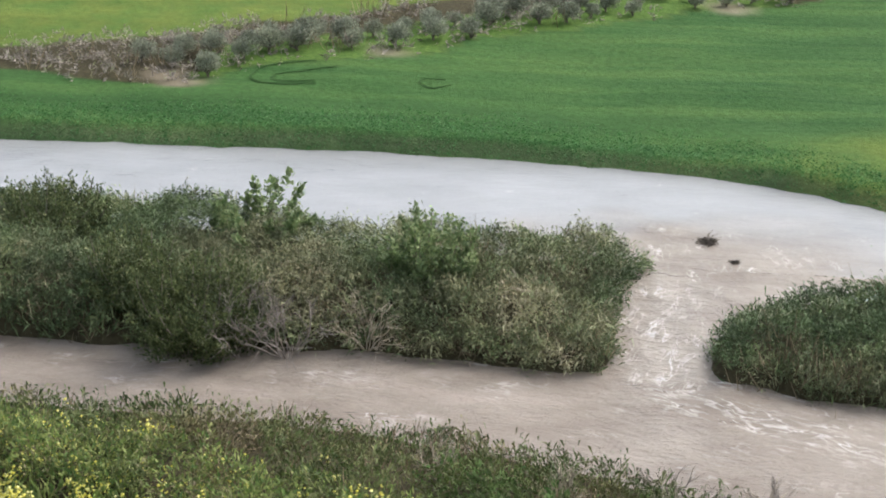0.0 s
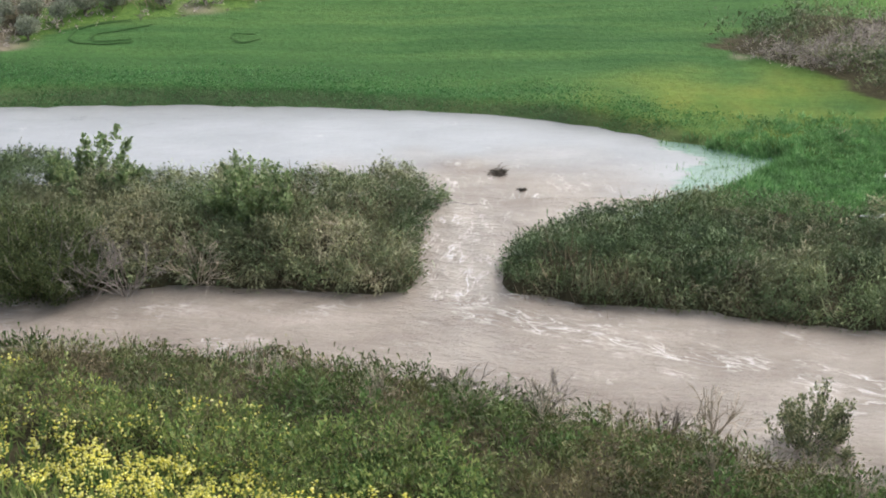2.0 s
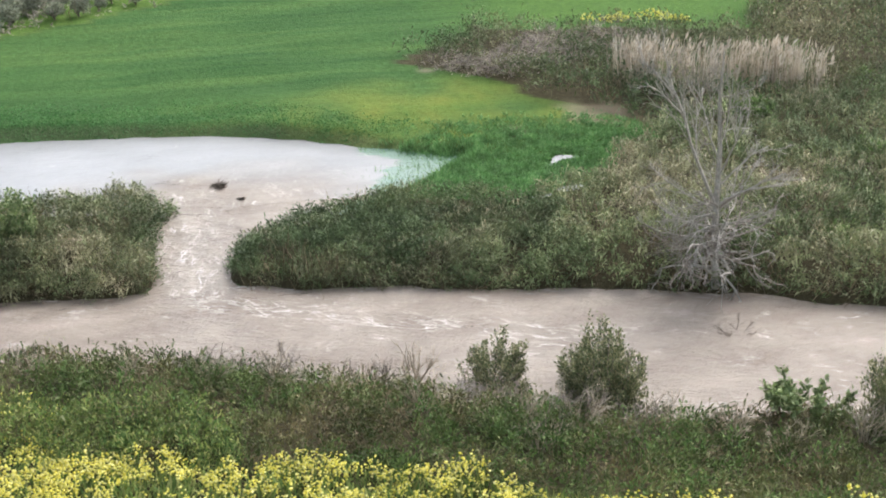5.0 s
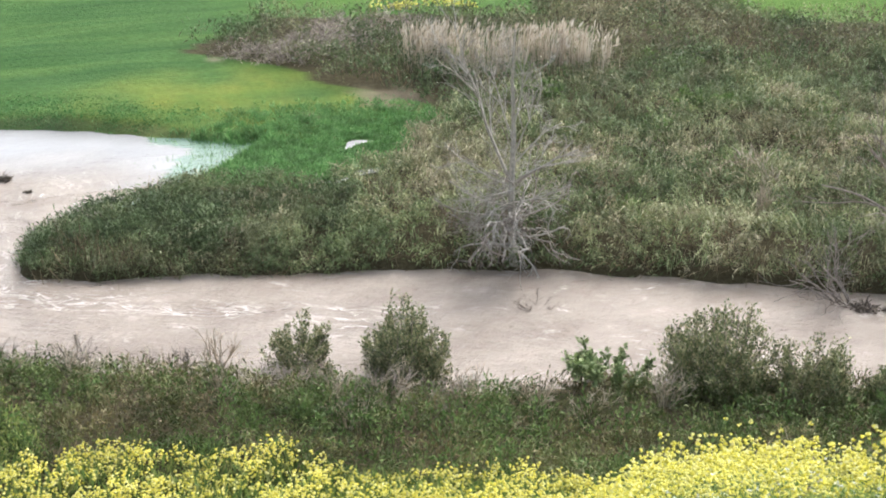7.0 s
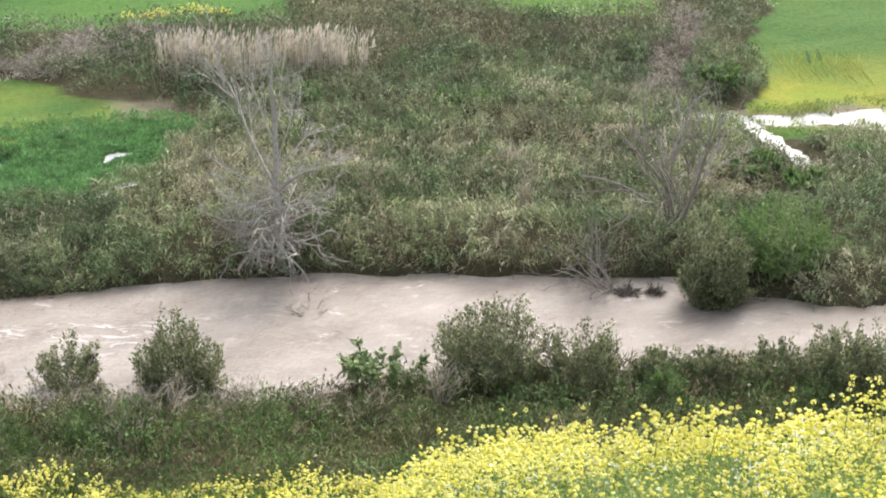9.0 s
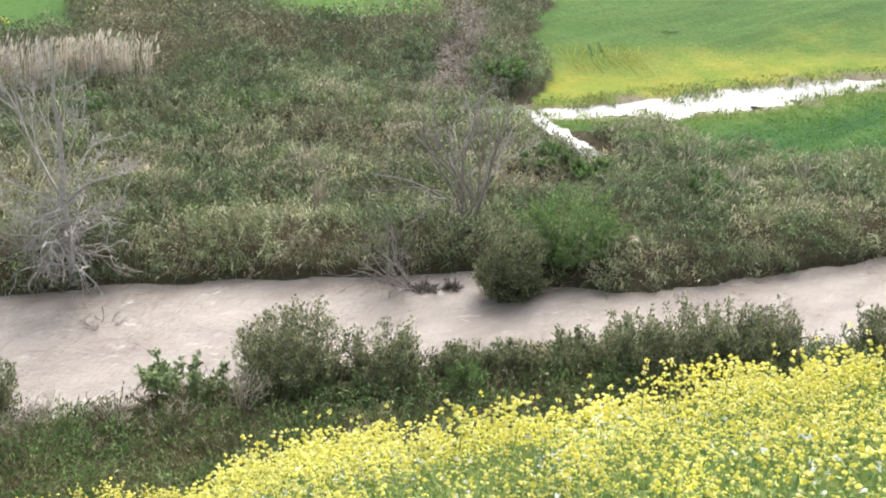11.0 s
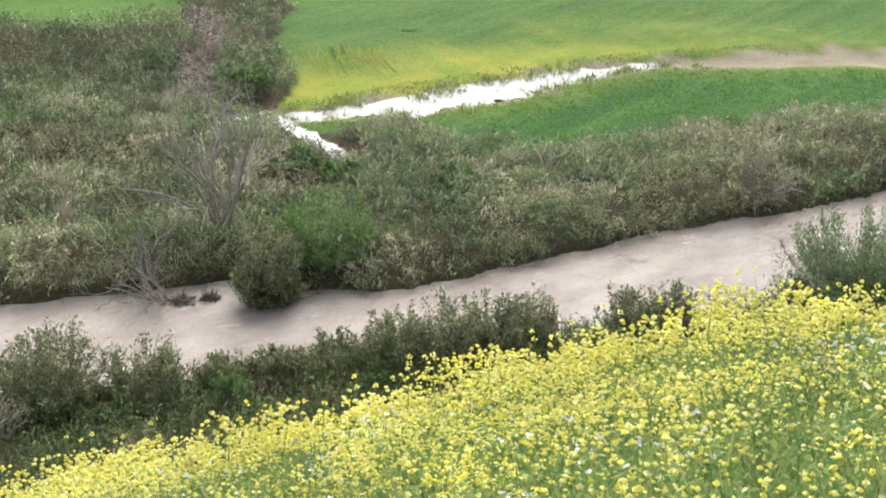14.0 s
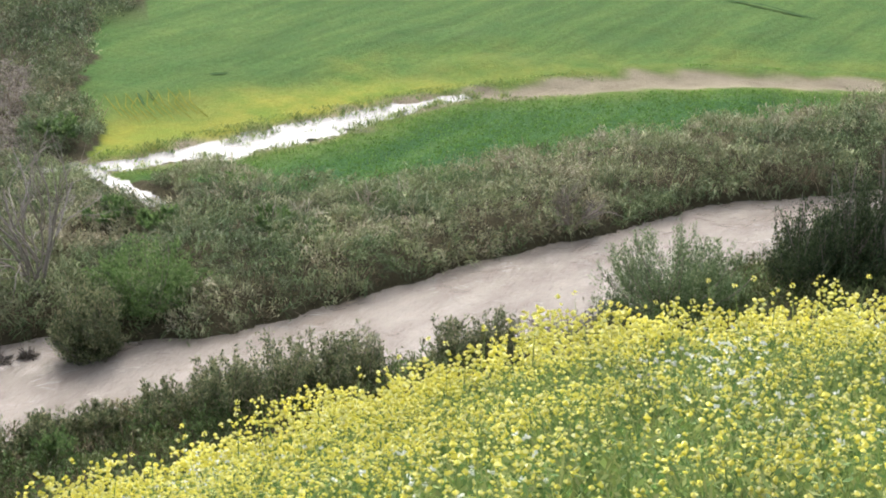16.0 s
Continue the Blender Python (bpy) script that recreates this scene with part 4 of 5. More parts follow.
p_c1 = scatter(14000, 12, 30, 60, 76, lambda x, y: crop_land(x, y) & (pond_depth(x, y) < 2.2) & (np.sin(2 * math.pi * (y - 0.12 * x + 0.5 * value_noise(x, y, 2.5, 36)) / 0.62) > -0.25) & (rng.uniform(0, 1, len(x)) < smooth(8, 2, np.hypot(x - 22, (y - 67) * 1.2) - 2)))
blades(p_c1, 9, 0.10, 0.30, 0.05, 0.9, M_WET, "wheat_plants", "lush young wheat lying wet beside the pond", "crop")
p_fl = scatter(5000, 10, 20, 64, 73, lambda x, y: (pond_depth(x, y) > -0.3) & (rng.uniform(0, 1, len(x)) < smooth(8.5, 0.5, 19.5 - x - 0.5 * (69 - y)) ** 2))
blades(p_fl, 8, 0.14, 0.54, 0.05, 0.55, M_WET, "flooded_wheat", "tips of drowned wheat standing in shallow flood water", "crop")
p_c2 = scatter(24000, -27, 30, 73, 86, lambda x, y: crop_land(x, y) & (rng.uniform(0, 1, len(x)) < smooth(5, 0, y - np.interp(x, PF_X, PF_Y))))
blades(p_c2, 4, 0.2, 0.12, 0.05, 2.2, M_CROP, "wheat_plants", "young green wheat in the large field", "crop")
p_c3 = scatter(12000, 54, 92, 26, 56, lambda x, y: crop_land(x, y) & (ribbon_depth(STREAM, x, y) < -1.2) & (y < np.interp(x, [50, 57, 66, 77, 90, 98], [60, 56.5, 53.5, 50, 40, 20])))
blades(p_c3, 5, 0.16, 0.15, 0.05, 1.1, M_CROP_R, "wheat_plants", "young green wheat between the flood strip and the bank", "crop")

p_ed = scatter(5000, 52, 84, 44, 60, lambda x, y: (ribbon_depth(STREAM, x, y) > -1.3) & (ribbon_depth(STREAM, x, y) + 0.9 * value_noise(x, y, 1.4, 67) < 0.3) & (cover(x, y)[1] > 0))
blades(p_ed, 6, 0.15, 0.16, 0.045, 0.8, M_HERB, "wet_grass", "yellow-green grass at the edge of the flood strip", "grass")

p_iw = scatter(2600, 53, 77, 46, 60, lambda x, y: (ribbon_depth(STREAM, x, y) > -0.4) & (value_noise(x, y, 1.6, 39) + 0.5 * value_noise(x, y, 0.5, 40) - 0.5 * smooth(0.3, 1.6, ribbon_depth(STREAM, x, y)) > -0.05))
blades(p_iw, 7, 0.12, 0.42, 0.045, 0.5, M_HERB, "wet_grass", "drowned grass standing out of the flood strip", "grass")

# ---- reeds ----
p_reed = scatter(1150, 27, 44, 70, 80, lambda x, y: np.abs(y - np.interp(x, [29, 34, 40.5], [76.8, 75.2, 72.6]) - 1.0) < 1.4)
p_reed = p_reed[(p_reed[:, 0] > 29.4) & (p_reed[:, 0] < 39.7)]
p_reed = p_reed[rng.uniform(0, 1, len(p_reed)) < 0.75 + 0.4 * value_noise(p_reed[:, 0], p_reed[:, 1], 1.2, 66)]
blades(p_reed, 7, 0.2, 2.2, 0.055, 0.08, M_REED, "dry_reeds", "stand of tall straw-coloured dry reeds", "reeds")
plume = np.repeat(p_reed, 3, 0) + np.concatenate([rng.normal(size=(3 * len(p_reed), 2)) * 0.2, rng.uniform(1.5, 2.3, (3 * len(p_reed), 1))], 1)
stuff("reed_plumes", leaves(plume, np.array([0.25, 0, 1]) + rng.normal(size=plume.shape) * 0.25, rng.uniform(0.35, 0.6, len(plume)), rng.uniform(0.09, 0.16, len(plume))), M_REED, "feathery pale plumes on the reeds", "reeds")

# ---- mustard ----
p_m = scatter(27000, -16, 40, -8, 52, flower_land)
dist = np.hypot(p_m[:, 0], p_m[:, 1])
seen = (23 - p_m[:, 2]) / dist < 0.66
p_m, dist = p_m[seen], dist[seen]


OCTA = np.array([(1, 0, 0), (0, 1, 0), (-1, 0, 0), (0, -1, 0), (0, 0, 0.8), (0, 0, -0.9)], float)
OCTA_F = np.array([(0, 1, 4), (1, 2, 4), (2, 3, 4), (3, 0, 4), (1, 0, 5), (2, 1, 5), (3, 2, 5), (0, 3, 5)])


def round_heads(b, size):
    """Small rounded flower heads of eight uneven faces."""
    n = len(b)
    a = rng.uniform(0, 2 * math.pi, n)
    o = np.repeat(OCTA[None], n, 0) * rng.uniform(0.7, 1.25, (n, 6, 1))
    x = o[..., 0] * np.cos(a)[:, None] - o[..., 1] * np.sin(a)[:, None]
    y = o[..., 0] * np.sin(a)[:, None] + o[..., 1] * np.cos(a)[:, None]
    v = b[:, None] + np.stack([x, y, o[..., 2]], -1) * np.asarray(size)[:, None, None]
    return v[:, OCTA_F].reshape(-1, 3)


def mustard(pts, per, size, tall, name, label):
    """Flower spikes: two heads one above the other, per heads on a plant."""
    spikes = max(1, per // 2)
    n = len(pts) * spikes
    b = np.repeat(pts, spikes, 0)
    h = tall * (0.72 + 0.4 * value_noise(b[:, 0], b[:, 1], 1.1, 71)) * np.repeat(rng.uniform(0.75, 1.15, len(pts)), spikes) * rng.uniform(0.4, 1.12, n) ** 0.7
    b = b + np.concatenate([rng.normal(size=(n, 2)) * 0.12, h[:, None]], 1)
    b = np.repeat(b, 2, 0) + rng.normal(size=(2 * n, 3)) * size * 0.6
    step = np.tile(np.arange(2), n)
    b[:, 2] -= step * size * 1.5
    return stuff(name, round_heads(b, size * rng.uniform(0.6, 1.25, 2 * n) * (1.1 - 0.25 * step)), M_PETAL, label, "flowers", 3)


hill_pts = p_m[dist < 27]
shelf_pts = p_m[dist >= 27]
near_by = smooth(19, 11, np.hypot(hill_pts[:, 0], hill_pts[:, 1]))
full = value_noise(hill_pts[:, 0], hill_pts[:, 1], 2.4, 72) + 0.9 * value_noise(hill_pts[:, 0], hill_pts[:, 1], 0.9, 75) > -0.7 + 0.85 * near_by
beyond_17 = np.hypot(hill_pts[:, 0], hill_pts[:, 1]) > 17
mustard(hill_pts[full & beyond_17], 16, 0.038, 0.95, "mustard_flowers", "bright yellow mustard in bloom on the hillside")
mustard(hill_pts[full & ~beyond_17], 16, 0.025, 0.95, "mustard_flowers", "yellow mustard with feathery leaves close to the path")
full2 = value_noise(shelf_pts[:, 0], shelf_pts[:, 1], 3.0, 73) + 0.5 * value_noise(shelf_pts[:, 0], shelf_pts[:, 1], 1.0, 77) > -0.85 + 0.75 * smooth(-3, -9, shelf_pts[:, 0])
mustard(shelf_pts[full2], 16, 0.045, 0.9, "mustard_flowers", "yellow mustard in bloom at the foot of the hill")
blades(hill_pts, 20, 0.24, 0.34, 0.03, 0.9, M_HERB, "mustard_leaves", "green stems and leaves of the mustard", "flowers")
blades(shelf_pts, 8, 0.25, 0.55, 0.07, 0.6, M_HERB, "mustard_leaves", "green stems and leaves of the mustard", "flowers")


close_pts = hill_pts[np.hypot(hill_pts[:, 0], hill_pts[:, 1]) < 15]
lb = np.repeat(close_pts, 30, 0) + np.concatenate([rng.normal(size=(30 * len(close_pts), 2)) * 0.22, rng.uniform(0.1, 0.7, (30 * len(close_pts), 1))], 1)
stuff("mustard_leaves", leaves(lb, rng.normal(size=lb.shape) + np.array([0, 0, 0.3]), rng.uniform(0.03, 0.075, len(lb)), rng.uniform(0.012, 0.028, len(lb))), M_HERB, "small ragged leaves along the mustard stems", "flowers")
mustard(close_pts[value_noise(close_pts[:, 0], close_pts[:, 1], 1.0, 76) > -0.3], 12, 0.021, 0.85, "mustard_flowers", "small yellow mustard heads among green leaves")
mustard(p_lw[(p_lw[:, 0] < -1)][::2], 6, 0.04, 0.95, "mustard_flowers", "scattered yellow mustard among lush green weeds")
mustard(p_ys, 4, 0.07, 0.6, "mustard_flowers", "strip of yellow flowers behind the reeds")
crest = hill_pts[(np.abs(np.hypot(hill_pts[:, 0], hill_pts[:, 1]) - np.interp(np.degrees(np.arctan2(hill_pts[:, 0], hill_pts[:, 1])), FLOWER_A, FLOWER_D)) < 6)][::9]
tall_tip = crest + np.concatenate([rng.normal(size=(len(crest), 2)) * 0.12, rng.uniform(0.85, 1.2, (len(crest), 1))], 1)
stuff("mustard_stems", leaves(crest, tall_tip - crest, np.linalg.norm(tall_tip - crest, axis=1), np.full(len(crest), 0.02)), M_HERB, "single tall mustard stems above the rest", "flowers")
td = sphere_dirs(len(crest) * 12, -0.8)
stuff("mustard_flowers", leaves(np.repeat(tall_tip, 12, 0) + td * 0.015, td + rng.normal(size=td.shape) * 0.5, np.full(len(td), 0.035), np.full(len(td), 0.035)), M_PETAL, "round yellow flower heads on tall stems", "flowers")

near_pts = hill_pts[(np.hypot(hill_pts[:, 0], hill_pts[:, 1]) < 19) & (value_noise(hill_pts[:, 0], hill_pts[:, 1], 1.3, 74) > 0.43)]
wb = np.repeat(near_pts, 3, 0) + np.concatenate([rng.normal(size=(3 * len(near_pts), 2)) * 0.15, rng.uniform(0.35, 0.7, (3 * len(near_pts), 1))], 1)
wd = sphere_dirs(len(wb) * 5, 0.1)
stuff("white_flowers", leaves(np.repeat(wb, 5, 0), wd + rng.normal(size=wd.shape) * 0.4, np.full(len(wd), 0.036), np.full(len(wd), 0.03)), M_WHITE, "small white wild flowers among the mustard", "flowers")


# ---- woody plants ----
def twig_tree(start, way, length, radius, depth, kids, spread, droop=0.0, shrink=0.62, gen=None, out=None, tips=None, sides=5, wob=0.12):
    """Tubes of a branching stem; out gathers quads, tips the ends."""
    gen = gen or rng
    out = [] if out is None else out
    k = 6
    p, w = np.array(start, float), unit(np.array(way, float))
    path = [p.copy()]
    for i in range(k):
        w = unit(w + gen.normal(size=3) * wob + np.array([0, 0, -droop]))
        p = p + w * length / k
        path.append(p.copy())
    out.append(tube(path, np.linspace(radius, radius * 0.45, k + 1), sides if depth > 1 else 3))
    if tips is not None and depth <= 1:
        tips.extend(path[2:])
    if depth > 0:
        for j in range(kids):
            f = gen.uniform(0.35, 1.0)
            q = path[min(k, int(f * k))]
            d = unit(w + unit(gen.normal(size=3)) * spread)
            twig_tree(q, d, length * shrink * gen.uniform(0.7, 1.15), radius * 0.5, depth - 1, kids, spread, droop, shrink, gen, out, tips, sides, wob)
    return out


def leafy_bush(name, place, height, radius, label, mat, stems=7, per=700, leaf=(0.13, 0.06), category="bush", group="", upward=0.5, seed=1, bare=0.0, lean=(0.0, 0.0)):
    """A bush of many leafy shoots that splay from one foot; bare > 0 leaves their lower parts naked, bare < 0 clothes it to the ground."""
    g = np.random.default_rng(seed)
    total = int(per * (3.4 if leaf[0] < 0.15 else 2.2))
    height, radius = height * 1.15, radius * (1.15 if leaf[0] < 0.15 else 1.25)
    ob = thing(name, place, label, category, group)
    shoots = int(np.clip(total / 75, 26, 150))
    lump = g.uniform(0.76, 1.1, (7, 5))
    for i in range(stems):
        leaf_v, first = [], True
        for j in range(max(2, shoots // stems)):
            a = 2 * math.pi * (i + g.uniform(0, 1)) / stems
            dz = g.uniform(-0.05 if bare < 0.25 else 0.25, 1.0)
            k = g.uniform(0.78, 1.03) * lump[int(a / 2 / math.pi * 7) % 7, int(max(dz, 0) * 4.99)]
            rr = max(0.0, 1 - max(dz, 0) ** 2.8) ** 0.45 * radius * k * g.uniform(0.3, 1.0) ** 0.25
            end = np.array([rr * math.cos(a) + lean[0] * height, rr * math.sin(a) + lean[1] * height, height * (0.16 + 0.84 * max(dz, 0)) * (0.35 + 0.65 * k)])
            foot = np.array([0.16 * radius * g.normal(), 0.16 * radius * g.normal(), -0.15])
            ctrl = foot + (end - foot) * np.array([0.78, 0.78, 0.40]) + g.normal(size=3) * 0.06 * height
            t = np.linspace(0, 1, 7)[:, None]
            path = foot * (1 - t) ** 2 + ctrl * 2 * t * (1 - t) + end * t * t
            if first or j % 4 == 0:
                part("stem", tube(path, np.linspace(0.018, 0.006, 7) * height / 2 + 0.004, 4), M_TWIG, ob, "thin grey-brown woody stem" if first and i == 0 else "")
                first = False
            m = int(total / shoots * g.uniform(0.6, 1.4))
            u = (0.32 + 0.34 * max(bare, -0.6)) + (1.0 - (0.32 + 0.34 * max(bare, -0.6))) * g.uniform(0, 1, m) ** 0.8
            u = np.clip(u, 0.08, 1.03)[:, None]
            pos = foot * (1 - u) ** 2 + ctrl * 2 * u * (1 - u) + end * u * u + g.normal(size=(m, 3)) * (0.035 * height + 0.02) * (1.35 - 0.75 * u)
            way = unit(2 * (1 - u) * (ctrl - foot) + 2 * u * (end - ctrl)) * 0.7 + np.array([0, 0, upward * 0.6]) + g.normal(size=(m, 3)) * (0.5 if leaf[1] < 0.09 else 0.9)
            leaf_v.append(leaves(pos, way, leaf[0] * g.uniform(0.6, 1.4, m), leaf[1] * g.uniform(0.6, 1.3, m)))
        v = np.concatenate(leaf_v)
        v[:, 2] = np.maximum(v[:, 2], 0.0)
        part("foliage", v, mat, ob)
    return ob


def bare_bush(name, place, height, radius, label, seed, stems=9, mat=None, category="shrub", depth=2, lean=(0, 0), thick=1.0, wob=0.12):
    g = np.random.default_rng(seed)
    ob = thing(name, place, label, category)
    for i in range(stems):
        a = 2 * math.pi * i / stems + g.uniform(-0.4, 0.4)
        k = radius / height
        d = (math.cos(a) * k + lean[0], math.sin(a) * k + lean[1], 1.0)
        tw = twig_tree((0.1 * math.cos(a), 0.1 * math.sin(a), -0.15), d, height * 0.7, 0.032 * thick * height / 1.5, depth, 4 if depth < 3 else 3, 0.6, 0.0, 0.55, g, [], None, 4, wob)
        part("stem", np.concatenate(tw), mat or M_TWIG, ob)
    return ob


def on(x, y, dz=0.0):
    return (x, y, max(float(ground(x, y)), -0.12) + dz)


# dead tree on the far bank
tree = thing("dead_tree", on(24.5, 52.3), "tall bleached dead poplar with bare branches at the water's edge", "tree")
g = np.random.default_rng(5)
part("trunk", np.concatenate([tube([(0, 0, -0.4), (-0.15, 0, 1.6), (-0.2, 0.05, 3.4), (-0.15, 0.1, 5.5), (-0.3, 0.1, 7.6), (-0.25, 0.1, 9.6)], [0.19, 0.16, 0.13, 0.10, 0.07, 0.03], 8)]), M_DEAD, tree, "straight grey trunk without bark")
for z0, u, v, up, ln, rad in [(3.3, -0.42, 0.0, 1, 5.8, 0.095), (5.0, -0.25, 0.1, 1, 3.4, 0.05), (6.0, 0.3, 0.0, 1, 2.6, 0.045), (4.6, 0.35, -0.1, 1, 3.2, 0.05), (7.2, -0.3, 0.1, 1, 2.0, 0.035),
                             (3.4, 0.9, 0.1, 0.55, 3.0, 0.06), (2.6, 1.0, -0.2, 0.35, 2.6, 0.05), (4.2, 0.8, 0.3, 0.7, 2.6, 0.045),
                             (3.2, -0.9, 0.0, 0.5, 2.6, 0.05), (2.4, -1.0, 0.2, 0.25, 2.8, 0.05), (2.0, -0.9, -0.3, 0.1, 2.6, 0.045)]:
    part("limb", np.concatenate(twig_tree((-0.18, 0, z0), (0.9 * u + 0.42 * v, -0.42 * u + 0.9 * v, up), ln, rad * 0.85, 3, 5, 0.6, -0.03, 0.48, g, sides=4)), M_DEAD, tree)
for i in range(22):
    a = 2 * math.pi * i / 22 + 0.3
    part("drooping_branch", np.concatenate(twig_tree((-0.12, 0, g.uniform(1.2, 3.4)), (math.cos(a) - 0.45, math.sin(a), 0.55), 2.2, 0.035, 2, 4, 0.9, 0.14, 0.6, g, sides=4, wob=0.2)), M_DEAD if i % 4 else M_GREY, tree)

for i in range(26):
    a, z0 = 2.4 * i, g.uniform(3.0, 8.8)
    part("twig", np.concatenate(twig_tree((-0.2 - 0.4 * (z0 - 3.3) * (i % 2), 0.15 * (z0 - 3.3) * (i % 2), z0), (math.cos(a), math.sin(a), g.uniform(0.4, 1.4)), g.uniform(1.2, 2.0), 0.02, 2, 4, 0.7, 0.0, 0.55, g, sides=3, wob=0.2)), M_DEAD if i % 3 else M_GREY, tree)
for i in range(20):
    a = 2 * math.pi * i / 20
    part("tangled_branch", np.concatenate(twig_tree((-0.1, 0, g.uniform(0.5, 2.0)), (math.cos(a), math.sin(a), g.uniform(0.1, 0.6)), g.uniform(2.3, 3.3), 0.06, 2, 4, 0.8, 0.05, 0.5, g, sides=4, wob=0.28)), M_DEAD if i % 2 else M_GREY, tree)

# willows standing in the near edge of the river
leafy_bush("willow_bush", on(13.8, 46.6), 2.0, 1.25, "half-bare willow bush standing in the flood water", M_WILLOW, per=1150, seed=11, bare=0.15, group="riverside willows")
leafy_bush("willow_bush", on(16.9, 44.6), 2.7, 1.5, "dense round willow bush at the water's edge", M_WILLOW, per=3400, seed=12, group="riverside willows")
leafy_bush("fig_shrub", on(22.4, 40.6), 1.55, 1.5, "broad-leaved light green shrub on the near bank", M_FIG, per=620, leaf=(0.22, 0.14), seed=13, bare=0.6, upward=0.1)
leafy_bush("willow_bush", on(25.7, 38.9), 2.9, 1.9, "large dark willow bush on the near bank", M_WILLOW, per=4200, seed=14, group="riverside willows")
leafy_bush("willow_bush", on(28.3, 37.1), 2.3, 1.5, "sparse grey-green willow bush on the near bank", M_WILLOW, per=2600, seed=15, group="riverside willows")
for i, (x, y, h, r) in enumerate([(30.3, 35.6, 1.3, 0.8), (31.9, 34.9, 1.1, 0.8), (33.6, 33.7, 1.35, 1.0), (35.2, 32.4, 1.9, 1.2), (36.9, 31.4, 2.25, 1.35), (38.4, 30.6, 2.35, 1.35), (39.8, 30.2, 2.1, 1.0)]):
    leafy_bush("willow_bush", on(x, y), h * 1.1, r * 1.25, "willow bush in the dense hedge along the bank", M_WILLOW, per=2200, seed=20 + i, group="willow hedge")
leafy_bush("willow_bush", on(44.2, 28.9), 1.9, 1.0, "small low willow bush at the water", M_WILLOW, per=1300, seed=31, group="riverside willows")
leafy_bush("willow_bush", on(45.6, 28.0), 1.8, 1.0, "small low willow bush at the water", M_WILLOW, per=1300, seed=32, group="riverside willows")
leafy_bush("green_shrub", on(29.6, 34.4), 1.2, 0.8, "bright green leafy shrub below the willows", M_FRESH, per=800, leaf=(0.16, 0.05), seed=33)
leafy_bush("round_shrub", on(53.0, 24.0), 3.2, 2.9, "pale green feathery shrub beside the river", M_SHRUB, per=9500, leaf=(0.15, 0.04), seed=34)
for i, (x, y, h) in enumerate([(57.6, 20.5, 3.6), (59.4, 19.3, 4.9), (61.0, 18.2, 5.2), (63.2, 16.9, 5.4)]):
    leafy_bush("dark_cypress_bush", on(x, y), h, 1.8, "dark green dense upright bush on the bank", M_CYPRESS, per=3600, seed=36 + i, upward=1.6, group="dark bushes")

# far bank and islets
leafy_bush("river_willow", on(38.15, 41.35, 0.05), 2.85, 1.3, "dense willow growing out of the flooded river", M_WILLOW, per=5600, seed=41, bare=-0.5, stems=9, lean=(-0.1, 0.09))
leafy_bush("alder_bush", on(41.6, 42.0), 3.0, 2.0, "light green leafy bush on the far bank", M_FRESH, per=3400, leaf=(0.15, 0.07), seed=42)
leafy_bush("islet_willow", on(-10.2, 58.2), 3.0, 2.2, "large willow bush overhanging the river from the islet", M_ISLET, per=5200, seed=43, bare=-0.4)
leafy_bush("islet_willow", on(-12.8, 60.2), 2.3, 1.8, "dull green willow bush on the islet", M_ISLET, per=2600, seed=44)
leafy_bush("fig_bush", on(-3.2, 61.7, 0.2), 2.4, 1.6, "light green fig bush rising above the islet scrub", M_FIG, per=2600, leaf=(0.18, 0.11), seed=45, bare=0.2)
leafy_bush("elder_shrub", on(-9.4, 65.0), 2.4, 2.4, "sparse broad-leaved shrub on the back of the islet", M_FIG, per=900, leaf=(0.22, 0.14), seed=46, bare=0.7)
leafy_bush("islet_bush", on(-17.0, 65.0), 2.2, 2.3, "dark green bush on the islet beside the pond", M_ISLET, per=3600, seed=47)
for i, (x, y, h, r) in enumerate([(40.4, 65.6, 0.7, 1.3), (42.2, 65.0, 0.6, 1.1), (33.8, 69.8, 0.6, 1.1), (47.6, 50.2, 0.8, 1.2), (48.2, 47.6, 0.7, 1.1), (55.4, 61.6, 0.8, 1.2), (51.0, 43.2, 0.8, 1.0)]):
    leafy_bush("green_weed_clump", on(x, y, 0.5), h, r, "clump of fresh broad-leaved weeds in the dry scrub", M_FRESH, per=700, leaf=(0.26, 0.12), seed=140 + i, category="weeds", group="green weed clumps")
for i, (x, y, h) in enumerate([(37.9, 55.6, 2.3), (37.5, 54.1, 2.1), (38.4, 56.4, 2.2), (51.0, 43.6, 2.2), (52.4, 42.6, 2.0), (55.5, 41.4, 2.1), (57.2, 40.4, 2.0)]):
    bare_bush("plumed_reed", on(x, y), h, 0.35, "few pale dry reed stalks standing out of the scrub", 200 + i, stems=6, category="reeds", mat=M_REED, depth=1, thick=1.1)
bare_bush("bare_shrub", on(-8.7, 57.9), 2.9, 1.4, "bare grey-brown shrub at the islet's edge", 51, mat=M_GREY, stems=12, thick=0.5, wob=0.2)
bare_bush("bare_shrub", on(-7.3, 57.9), 2.7, 1.3, "bare grey-brown shrub at the islet's edge", 52, mat=M_GREY, stems=12, thick=0.5, wob=0.2)
bare_bush("bare_shrub", on(-4.9, 58.5), 2.2, 1.3, "bare pale shrub on the islet's flank", 53, mat=M_STRAW, stems=14, thick=0.45, wob=0.2)
bare_bush("leaning_bare_tree", on(35.3, 44.7), 3.9, 2.0, "bare young tree leaning over the river", 54, stems=10, lean=(-0.85, 0.15), mat=M_GREY, thick=0.5, depth=3, wob=0.2)
bare_bush("drifting_branch", (23.7, 48.3, -0.05), 1.1, 1.4, "bare branch sticking out of the river", 57, stems=5, category="driftwood")
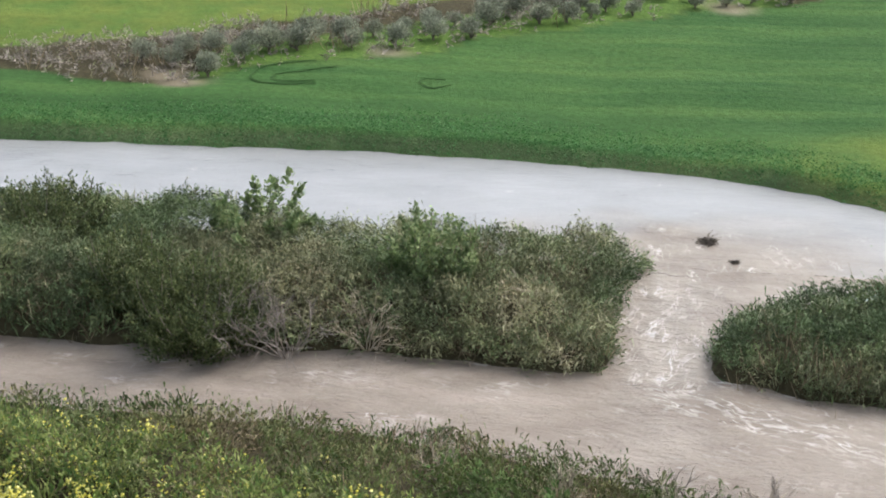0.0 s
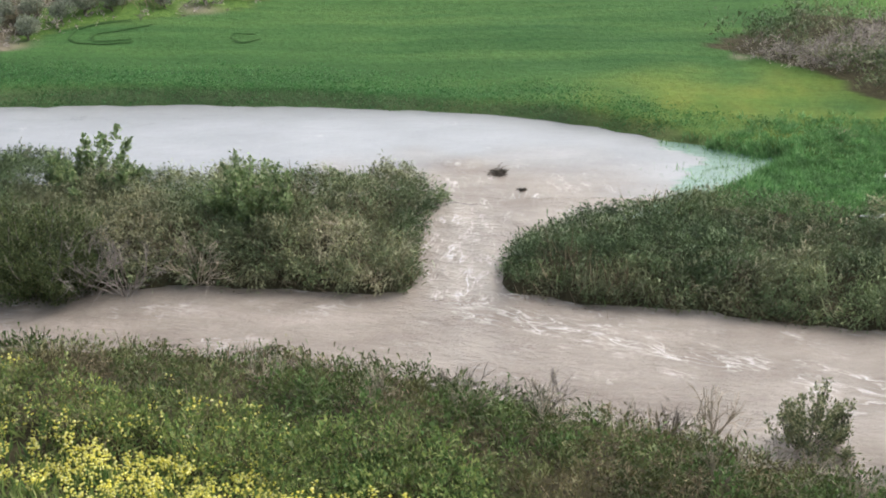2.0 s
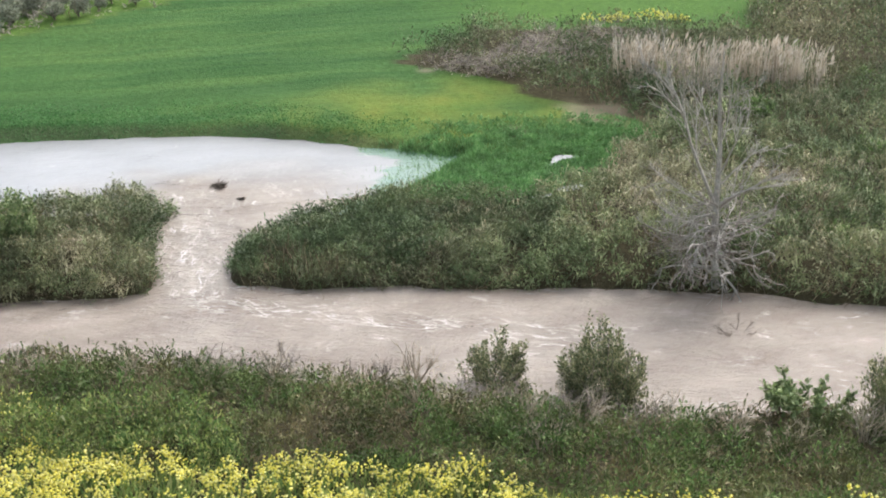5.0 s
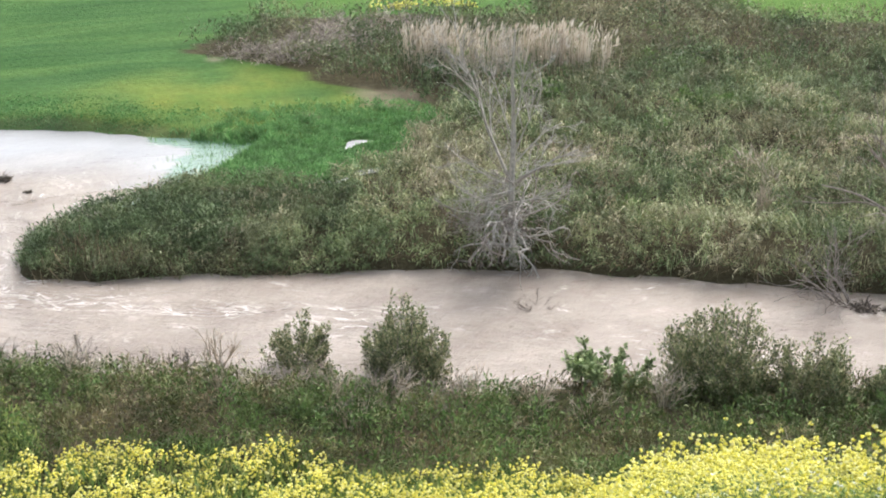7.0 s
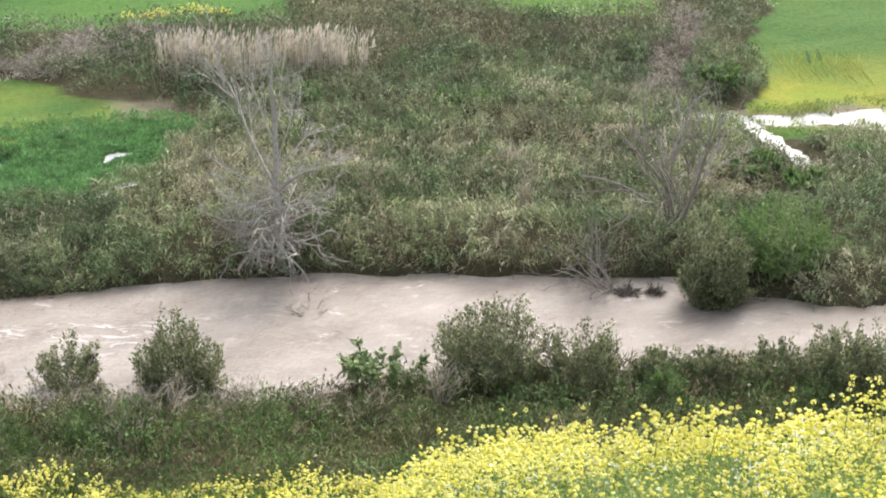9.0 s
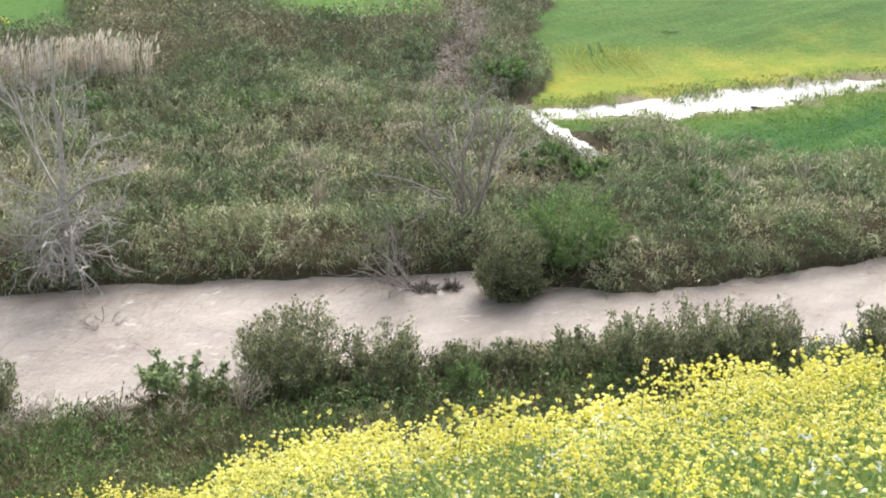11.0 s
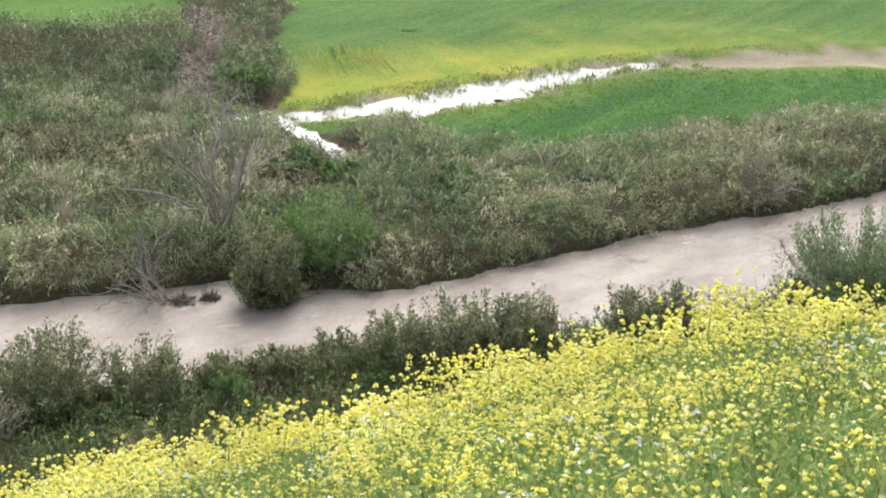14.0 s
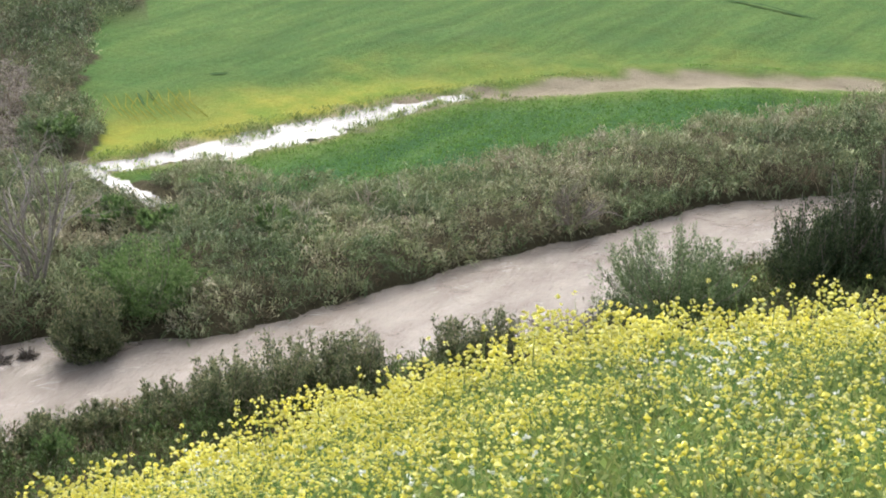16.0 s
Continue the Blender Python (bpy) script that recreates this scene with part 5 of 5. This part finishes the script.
bare_bush("bare_sapling", on(39.8, 46.5), 7.4, 2.0, "bare grey vase-shaped sapling in the scrub", 55, stems=10, thick=0.46, depth=3, mat=M_GREY, wob=0.16, lean=(0.04, -0.03))
bare_bush("bare_shrub", on(60.4, 33.0), 2.6, 1.5, "bare shrub hanging over the far bank", 56)
for i, (x, y, h) in enumerate([(6.3, 48.6, 1.5), (4.2, 49.3, 1.2), (9.6, 46.6, 1.3), (15.0, 41.2, 1.7), (16.4, 40.2, 1.5), (48.2, 27.6, 1.4), (49.6, 27.0, 1.2)]):
    bare_bush("dead_weed", on(x, y), h, 0.7, "dead branching weed stalks on the near bank", 60 + i, stems=6, category="weed")
for i, (x, y, h) in enumerate([(14.9, 40.6, 1.6), (13.1, 40.8, 1.5), (6.0, 46.0, 1.6), (3.8, 46.4, 1.5), (11.0, 47.5, 1.7), (13.0, 39.2, 1.4), (17.9, 41.0, 1.6), (19.6, 39.6, 1.5),
                               (8.2, 45.4, 1.4), (1.2, 47.6, 1.5), (23.4, 38.2, 1.7), (-2.0, 49.0, 1.3), (20.6, 38.0, 1.4), (10.2, 42.8, 1.3), (35.5, 51.4, 2.2)]):
    bare_bush("dead_weed", on(x, y), h, 0.55, "pale bleached stalks of a dead weed in the green bank", 160 + i, stems=8, thick=1.0, category="weed", mat=M_STRAW)
for i, (x, y, h) in enumerate([(6.2, 48.0, 1.9), (5.4, 48.3, 1.6), (3.7, 49.0, 1.7), (10.9, 46.4, 1.9), (9.5, 46.6, 1.5), (12.9, 43.3, 2.0), (14.9, 41.9, 2.3), (13.3, 40.0, 2.1), (15.8, 38.8, 2.0),
                               (7.2, 47.6, 1.5), (8.6, 47.0, 1.4), (12.2, 44.6, 1.6), (11.9, 42.0, 1.7), (16.9, 40.2, 1.5), (2.2, 50.0, 1.3), (46.6, 26.9, 1.6), (48.4, 26.4, 1.9), (50.0, 26.0, 1.7)]):
    bare_bush("dry_stalks", on(x, y), h, 0.5, "cluster of thin grey-brown dry stalks above the bank weeds", 260 + i, stems=5, thick=0.32, category="weed", mat=M_TWIG if i % 3 else M_STRAW, wob=0.2)
for i, (x, y, h) in enumerate([(27.7, 37.3, 2.9), (10.4, 13.8, 1.1), (13.9, 18.8, 1.3)]):
    bare_bush("dead_stalk", on(x, y), h, 0.25, "single tall pale dry stalk", 180 + i, stems=2, category="weed", mat=M_REED, depth=1)


# flood debris
def debris(name, place, size, label, seed):
    g = np.random.default_rng(seed)
    ob = thing(name, place, label, "driftwood")
    body = dome_leaves(np.array([[0, 0, -0.1]]), np.array([size]), np.array([size * g.uniform(0.4, 0.65)]), 900, 0.2, 0.05, -0.6, 0.0, 0.6, 0.5)
    part("tangle", body, M_BARK, ob, "tangle of wet brown reeds and roots")
    for i in range(6):
        d = (g.uniform(-1, 1), g.uniform(-1, 1), g.uniform(0.0, 0.5))
        part("stick", np.concatenate(twig_tree((0, 0, 0), d, size * 1.3, 0.03, 1, 2, 0.5, 0, 0.5, g)), M_BARK, ob)
    return ob


debris("flood_debris", (6.5, 68.6, 0.38), 0.4, "clump of dark flood debris stuck in the pond", 71)
debris("flood_debris", (7.3, 66.6, 0.36), 0.12, "few broken sticks standing in the spill", 72)
debris("snag", (35.5, 44.0, -0.06), 0.6, "dark root tangle caught in the river", 73)
debris("snag", (36.4, 43.4, -0.05), 0.45, "dark root tangle caught in the river", 74)


# ---- olive grove ----
def olive(seed):
    g = np.random.default_rng(seed)
    ob = thing("olive_tree", (0, 0, 0), "grey-green olive tree in the grove behind the field", "tree", "olive grove")
    part("trunk", np.concatenate(twig_tree((0, 0, -0.2), (0.1, 0.05, 1), 0.7, 0.12, 2, 4, 0.7, 0, 0.8, g)), M_BARK, ob, "short gnarled trunk")
    c = np.array([[g.uniform(-0.45, 0.45), g.uniform(-0.45, 0.45), g.uniform(0.75, 1.15)] for _ in range(8)])
    part("crown", dome_leaves(c, np.full(8, 0.6), np.full(8, 0.55), 150, 0.18, 0.085, 0.2, -0.8, 0.6, 0.6), M_OLIVE, ob, "silvery dense rounded crown")
    return ob


protos = [olive(81 + i) for i in range(4)]
spots = []
g = np.random.default_rng(9)
for i in range(1500):
    x, y = g.uniform(-26, 24), g.uniform(84, 128)
    lo, hi = np.interp(x, OL_X, OL_Y), np.interp(x, OU_X, OU_Y)
    if lo + 0.9 < y < lo + 6.5 and y < hi - 0.3 and x > -21 and all((x - a) ** 2 + (y - b) ** 2 > 1.8 for a, b in spots):
        spots.append((x, y))
for i, (x, y) in enumerate(spots):
    s = g.uniform(0.5, 0.92)
    src = protos[i % 4]
    m = pose(*on(x, y), 0, 0, g.uniform(0, 360))
    if i < 4:
        src.matrix_basis = m
        src.scale = (s, s, s)
    else:
        copy_thing(src, m).scale = (s, s, s)
